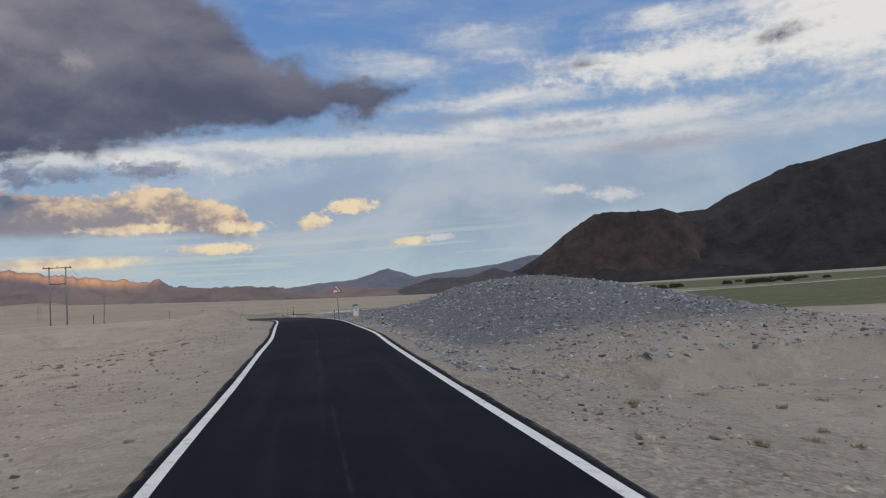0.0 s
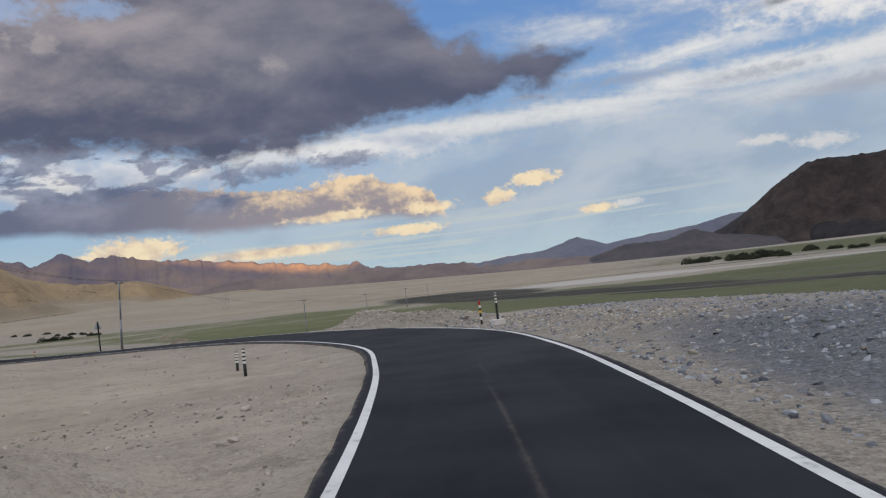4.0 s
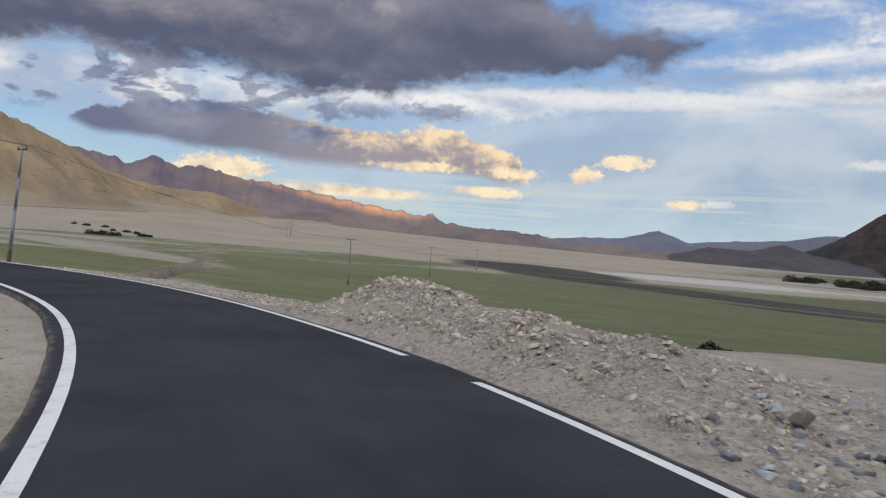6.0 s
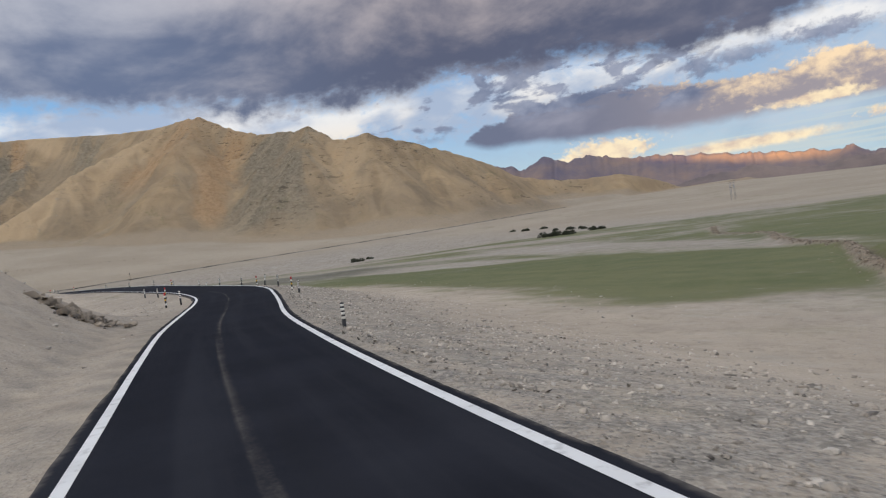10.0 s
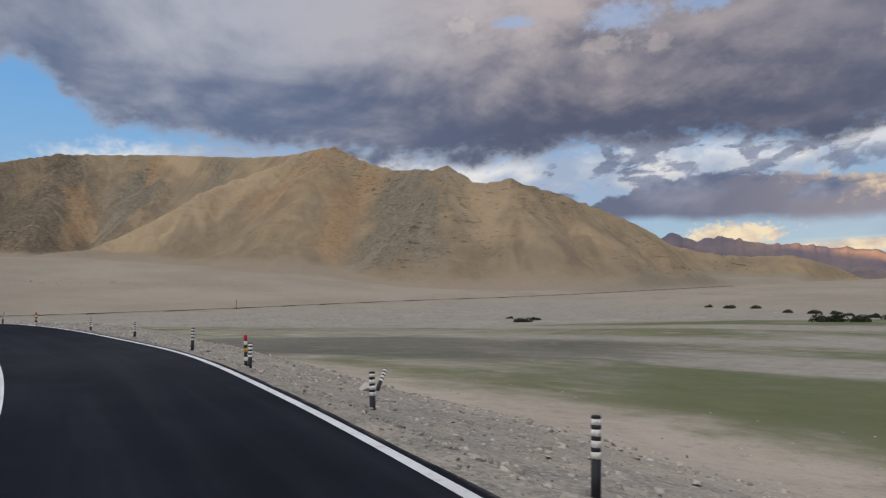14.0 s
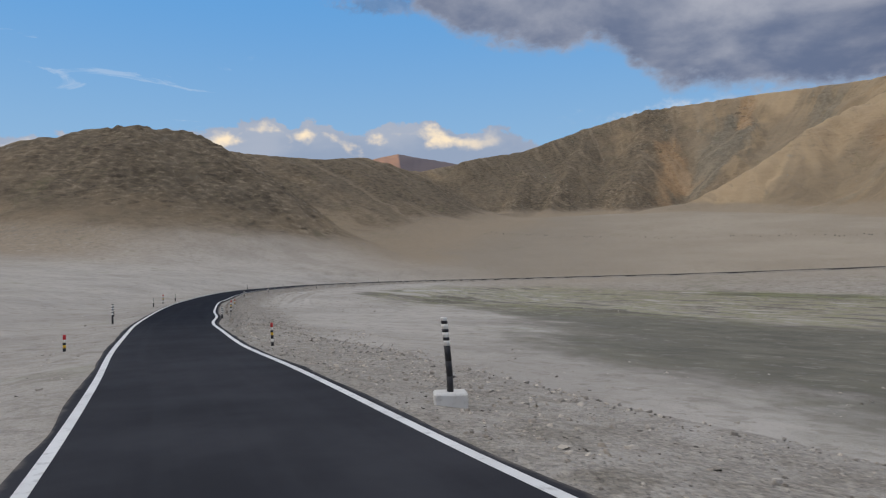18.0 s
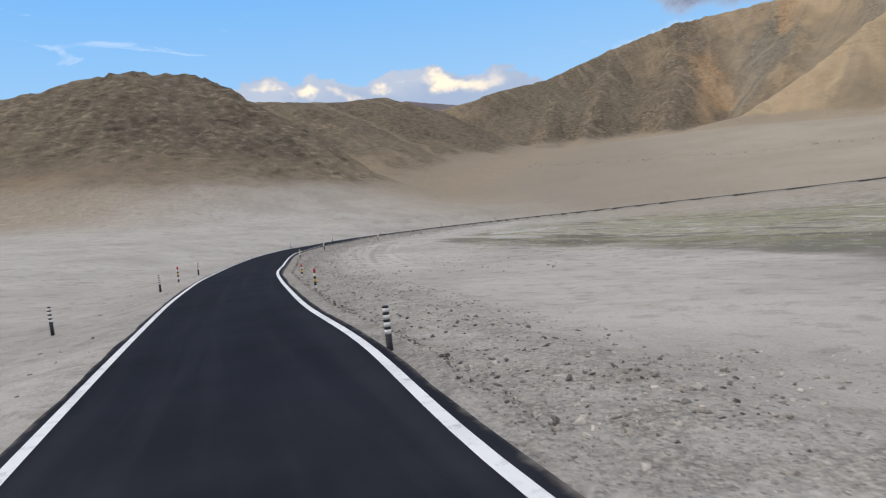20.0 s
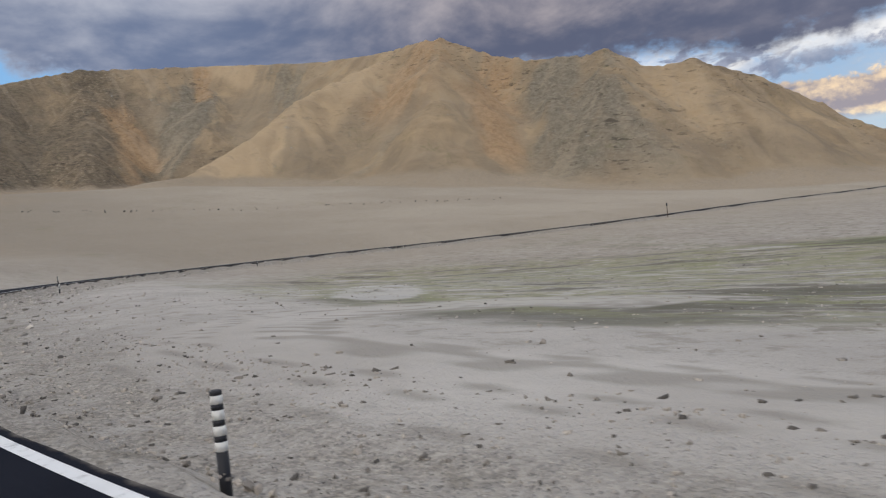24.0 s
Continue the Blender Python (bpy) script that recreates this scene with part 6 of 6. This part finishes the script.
ROAD_STONE = stone_material("mixed_stone", (0.07, 0.061, 0.051), (0.56, 0.49, 0.405))
rng = np.random.default_rng(4)
x, y = along_road(rng, 46000, 16, 112, 0.8, 17, 1, 1.25)
x, y = clumped(rng, x, y, 4, 7, 0.35)
stones("bank_gravel", "grey broken stones covering the gravel bank", x, y, 0.045 + 0.20 * rng.uniform(0, 1, len(x)) ** 4.0, 1, BANK_STONE)
x, y = along_road(rng, 17000, -8, 345, 1.0, 8.5, 1, 1.3)
x, y = clumped(rng, x, y, 5, 17, 0.05)
stones("verge_gravel", "loose pale stones scattered along the sandy verge", x, y, 0.035 + 0.15 * rng.uniform(0, 1, len(x)) ** 4, 2, STONE)
x, y = along_road(rng, 15000, 340, 440, 0.8, 6.0, 1, 1.5)
stones("verge_gravel", "dark and pale stones spread thickly beside the bend", x, y, 0.025 + 0.13 * rng.uniform(0, 1, len(x)) ** 4, 6, ROAD_STONE)
x, y = along_road(rng, 14000, -8, 440, 0.8, 16, -1, 1.2)
x, y = clumped(rng, x, y, 6, 27, 0.0)
stones("verge_gravel", "sparse loose stones on the sand inside the bends", x, y, 0.04 + 0.14 * rng.uniform(0, 1, len(x)) ** 4, 3, STONE)
x, y = along_road(rng, 20000, 98, 142, 0.9, 6.6, 1)
stones("rubble", "heap of broken pale stones beside the bend", x, y, 0.03 + 0.17 * rng.uniform(0, 1, len(x)) ** 5, 4, PALE_STONE)
x, y = along_road(rng, 2500, 150, 330, 6, 20, 1, 1.5)
stones("plain_gravel", "scattered stones on the open sand", x, y, 0.05 + 0.16 * rng.uniform(0, 1, len(x)) ** 6, 5, STONE)

x, y = along_road(rng, 3200, 440, 640, 0.5, 6.0, 1, 1.5)
stones("verge_gravel", "dark and pale stones along the far road", x, y, 0.10 + 0.30 * rng.uniform(0, 1, len(x)) ** 4, 8, STONE)
x, y = along_road(rng, 5200, 62, 96, 0.9, 9.0, -1, 1.0)
stones("verge_gravel", "small stones strewn over the cut bank inside the bend", x, y, 0.03 + 0.12 * rng.uniform(0, 1, len(x)) ** 4, 9, STONE)
x, y = along_road(rng, 10500, 215, 345, 1.0, 9.0, 1, 1.0)
x, y = clumped(rng, x, y, 3, 37, 0.1)
stones("verge_gravel", "pale broken stones pushed to the edge of the embankment", x, y, 0.04 + 0.17 * rng.uniform(0, 1, len(x)) ** 3.2, 12, PALE_STONE)
side = np.random.default_rng(51)
x, y = along_road(side, 4200, 294, 336, 3.0, 7.5, 1, 1.0)
x, y = clumped(side, x, y, 3, 107, 0.1)
stones("verge_gravel", "pale and brown stones on the low berm beside the bend", x, y, 0.03 + 0.17 * side.uniform(0, 1, len(x)) ** 4, 52, STONE)
x, y = along_road(rng, 17000, 2, 62, 1.6, 18, -1, 1.15)
x, y = clumped(rng, x, y, 5, 47, 0.12)
stones("verge_gravel", "small grey stones on the sand beside the straight", x, y, 0.03 + 0.12 * rng.uniform(0, 1, len(x)) ** 3.5, 13, STONE)
x, y = along_road(rng, 19000, 124, 232, 1.0, 11.0, 1, 1.15)
x, y = clumped(rng, x, y, 4, 57, 0.15)
stones("verge_gravel", "fine pale gravel on the slope below the road", x, y, 0.025 + 0.15 * rng.uniform(0, 1, len(x)) ** 3.5, 15, PALE_STONE)
x, y = along_road(np.random.default_rng(41), 21000, 112, 345, 0.55, 5.0, 1, 1.4)
x, y = clumped(np.random.default_rng(42), x, y, 2.5, 97, 0.2)
stones("verge_gravel", "fine mixed gravel along the edge of the asphalt", x, y, 0.02 + 0.07 * np.random.default_rng(43).uniform(0, 1, len(x)) ** 3, 44, ROAD_STONE)
more = np.random.default_rng(71)
x, y = along_road(more, 12000, 116, 285, 0.9, 8.0, 1, 1.2)
x, y = clumped(more, x, y, 3, 117, 0.1)
stones("verge_gravel", "pale and grey pebbles thick on the outer verge", x, y, 0.05 + 0.13 * more.uniform(0, 1, len(x)) ** 3, 72, PALE_STONE)
x, y = along_road(rng, 5200, 192, 290, 2.2, 14.0, -1, 1.2)
x, y = clumped(rng, x, y, 4, 67, 0.1)
stones("verge_gravel", "loose stones on the brown bank inside the bend", x, y, 0.03 + 0.16 * rng.uniform(0, 1, len(x)) ** 3.5, 16, STONE)
for mx, my, mr, n in ((-30.3, 120.2, 1.7, 1500), (-26.5, 115.5, 1.6, 700)):
    x, y = rng.normal(mx, mr, n), rng.normal(my, mr, n)
    stones("rubble", "pile of broken pale stones tipped beside the road", x, y, 0.05 + 0.22 * rng.uniform(0, 1, n) ** 3, 18 + n, PALE_STONE)
DARK_STONE = stone_material("dark_stone", (0.10, 0.09, 0.08), (0.22, 0.19, 0.16))


def single_stone(seed, mat):
    rng = np.random.default_rng(seed)
    bm = bmesh.new()
    bmesh.ops.create_icosphere(bm, subdivisions=2, radius=0.5)
    cuts = [(rng.normal(size=3), rng.uniform(0.2, 0.38)) for _ in range(13)]
    for v in bm.verts:
        p = np.array(v.co)
        for nrm, lim in cuts:
            nn = nrm / np.linalg.norm(nrm)
            over = p @ nn - lim
            if over > 0:
                p = p - nn * over
        v.co = p * np.array([1.15, 0.9, 0.7])
    me = bpy.data.meshes.new("stone")
    bm.to_mesh(me)
    bm.free()
    me.materials.append(mat)
    return me


LUMPS = [single_stone(k, STONE) for k in range(5)] + [single_stone(20 + k, DARK_STONE) for k in range(2)]


def place_stone(x, y, size, kind, turn, label, group="roadside stones"):
    ob = new("stone", LUMPS[kind])
    ob.matrix_world = pose(x, y, height_at(x, y) + size * 0.16, 0, 0, turn)
    ob.scale = (size, size, size)
    return tagged(ob, label, "stone", group)


rng = np.random.default_rng(9)
for s0, s1, n, lo, hi in ((20, 110, 55, 0.14, 0.28), (110, 300, 55, 0.10, 0.2), (300, 435, 60, 0.09, 0.17)):
    x, y = along_road(rng, n, s0, s1, 1.6, 8.5 if s0 < 300 else 4.5, 1)
    for k in range(n):
        kind = int(rng.integers(0, 7)) if s0 == 300 else int(rng.integers(0, 5))
        place_stone(x[k], y[k], rng.uniform(lo, hi), kind, rng.uniform(0, 360),
                    "dark weathered stone on the sandy verge" if kind > 4 else "pale angular stone lying on the gravel verge")
x, y = along_road(rng, 24, 0, 200, 1.5, 8, -1)
for k in range(24):
    place_stone(x[k], y[k], rng.uniform(0.12, 0.28), int(rng.integers(0, 5)), rng.uniform(0, 360), "small pale stone on the sand inside the bend")
for dx, dy, size in ((0.75, -0.75, 0.30), (1.05, -0.6, 0.24), (0.95, -0.9, 0.26), (1.35, -0.7, 0.30), (1.65, -0.55, 0.28), (0.5, -0.95, 0.2), (1.4, -1.0, 0.2)):
    place_stone(-5.76 + dx, 55.84 + dy, size, 1, dx * 300, "flat stone stacked at the foot of the kilometre stone", "stones by the kilometre stone")
boulder = place_stone(-58.7, 130.25, 0.42, 3, 40, "cream boulder at the foot of the power pole")
boulder.scale = (0.42, 0.42, 0.62)
place_stone(-22.3, 110.6, 0.4, 5, 40, "dark rough boulder on the gravel verge")
brow = np.random.default_rng(61)
for k in range(9):
    place_stone(-99.2 + brow.normal(0, 0.8), 136.0 + brow.normal(0, 0.7), brow.uniform(0.15, 0.36), 5 + k % 2, brow.uniform(0, 360), "brown clod of broken earth below the crumbling ledge", "clods on the brow")
CRUST = stone_material("crusted_earth", (0.20, 0.162, 0.118), (0.40, 0.33, 0.25))
x, y = brow.normal(0, 0.62, 260), brow.normal(0, 0.5, 260)
stones("earth_ledge", "crumbling shelf of broken brown earth on the bank", -99.9 + 0.35 * x - 0.9 * y, 136.0 + 0.95 * x, 0.10 + 0.6 * brow.uniform(0, 1, 260) ** 2, 63, CRUST, 0.1)
# clods thrown out along the gully
x, y = [], []
for (ax, ay), (bx, by) in zip(GULLY[1:-1], GULLY[2:]):
    long = math.hypot(bx - ax, by - ay)
    n = int(long * 50)
    u, off = brow.uniform(0, 1, n), brow.normal(-1.35, 0.6, n)
    x.append(ax + (bx - ax) * u + off * (by - ay) / long)
    y.append(ay + (by - ay) * u - off * (bx - ax) / long)
x, y = np.concatenate(x), np.concatenate(y)
stones("gully_clods", "brown clods of earth heaped along the gully", x, y, 0.05 + 0.22 * brow.uniform(0, 1, len(x)) ** 2.5, 62, CRUST)
place_stone(-149.55, 161.15, 0.55, 2, 70, "tan boulder before the leaning marker post")
for k in range(84):
    u = k / 83
    x, y = -558 + 46 * u + rng.uniform(-5, 5), 95 + 170 * u + rng.uniform(-4, 4)
    place_stone(x, y, rng.uniform(0.3, 0.95), 5 + k % 2, rng.uniform(0, 360), "dark boulder on the sandy apron below the hill", "boulders below the hill")
x, y = along_road(rng, 9000, 372, 470, 5, 60, 1, 1.3)
x, y = clumped(rng, x, y, 9, 87, -0.05)
stones("plain_gravel", "small dark stones scattered over the flat", x, y, 0.04 + 0.20 * rng.uniform(0, 1, len(x)) ** 5, 21, ROAD_STONE)

# dry tufts beside the first straight
x, y = along_road(np.random.default_rng(31), 12000, -4, 34, 0.9, 20, 1, 1.1)
x, y = clumped(np.random.default_rng(32), x, y, 5, 77, 0.05)
stones("verge_gravel", "loose grey stones on the sand before the gravel bank", x, y, 0.025 + 0.11 * np.random.default_rng(33).uniform(0, 1, len(x)) ** 4, 34, ROAD_STONE)
rng = np.random.default_rng(14)


def tufts(x, y, seed):
    rng = np.random.default_rng(seed)
    z, _ = terrain(x, y)
    verts, faces = [], []
    for px, py, pz in zip(x, y, z):
        r = rng.uniform(0.08, 0.2)
        for _ in range(70):
            a, b = rng.uniform(0, 6.283), rng.uniform(0.1, 1.0)
            fx, fy = px + math.cos(a) * r * b, py + math.sin(a) * r * b
            tx, ty, h = math.cos(a) * r * 0.5 * b, math.sin(a) * r * 0.5 * b, rng.uniform(0.03, 0.11)
            k = len(verts)
            verts += [(fx - 0.006, fy, pz - 0.02), (fx + 0.006, fy, pz - 0.02), (fx + tx, fy + ty, pz + h)]
            faces.append((k, k + 1, k + 2))
    return tagged(mesh_object("dry_tufts", verts, faces, TUFT), "small dry green tufts of desert grass", "grass", kind="stuff")


x, y = along_road(rng, 60, 6, 40, 4, 16, -1)
x2, y2 = along_road(rng, 14, 8, 24, 2.5, 9, 1)
tufts(np.concatenate([x, x2]), np.concatenate([y, y2]), 3)
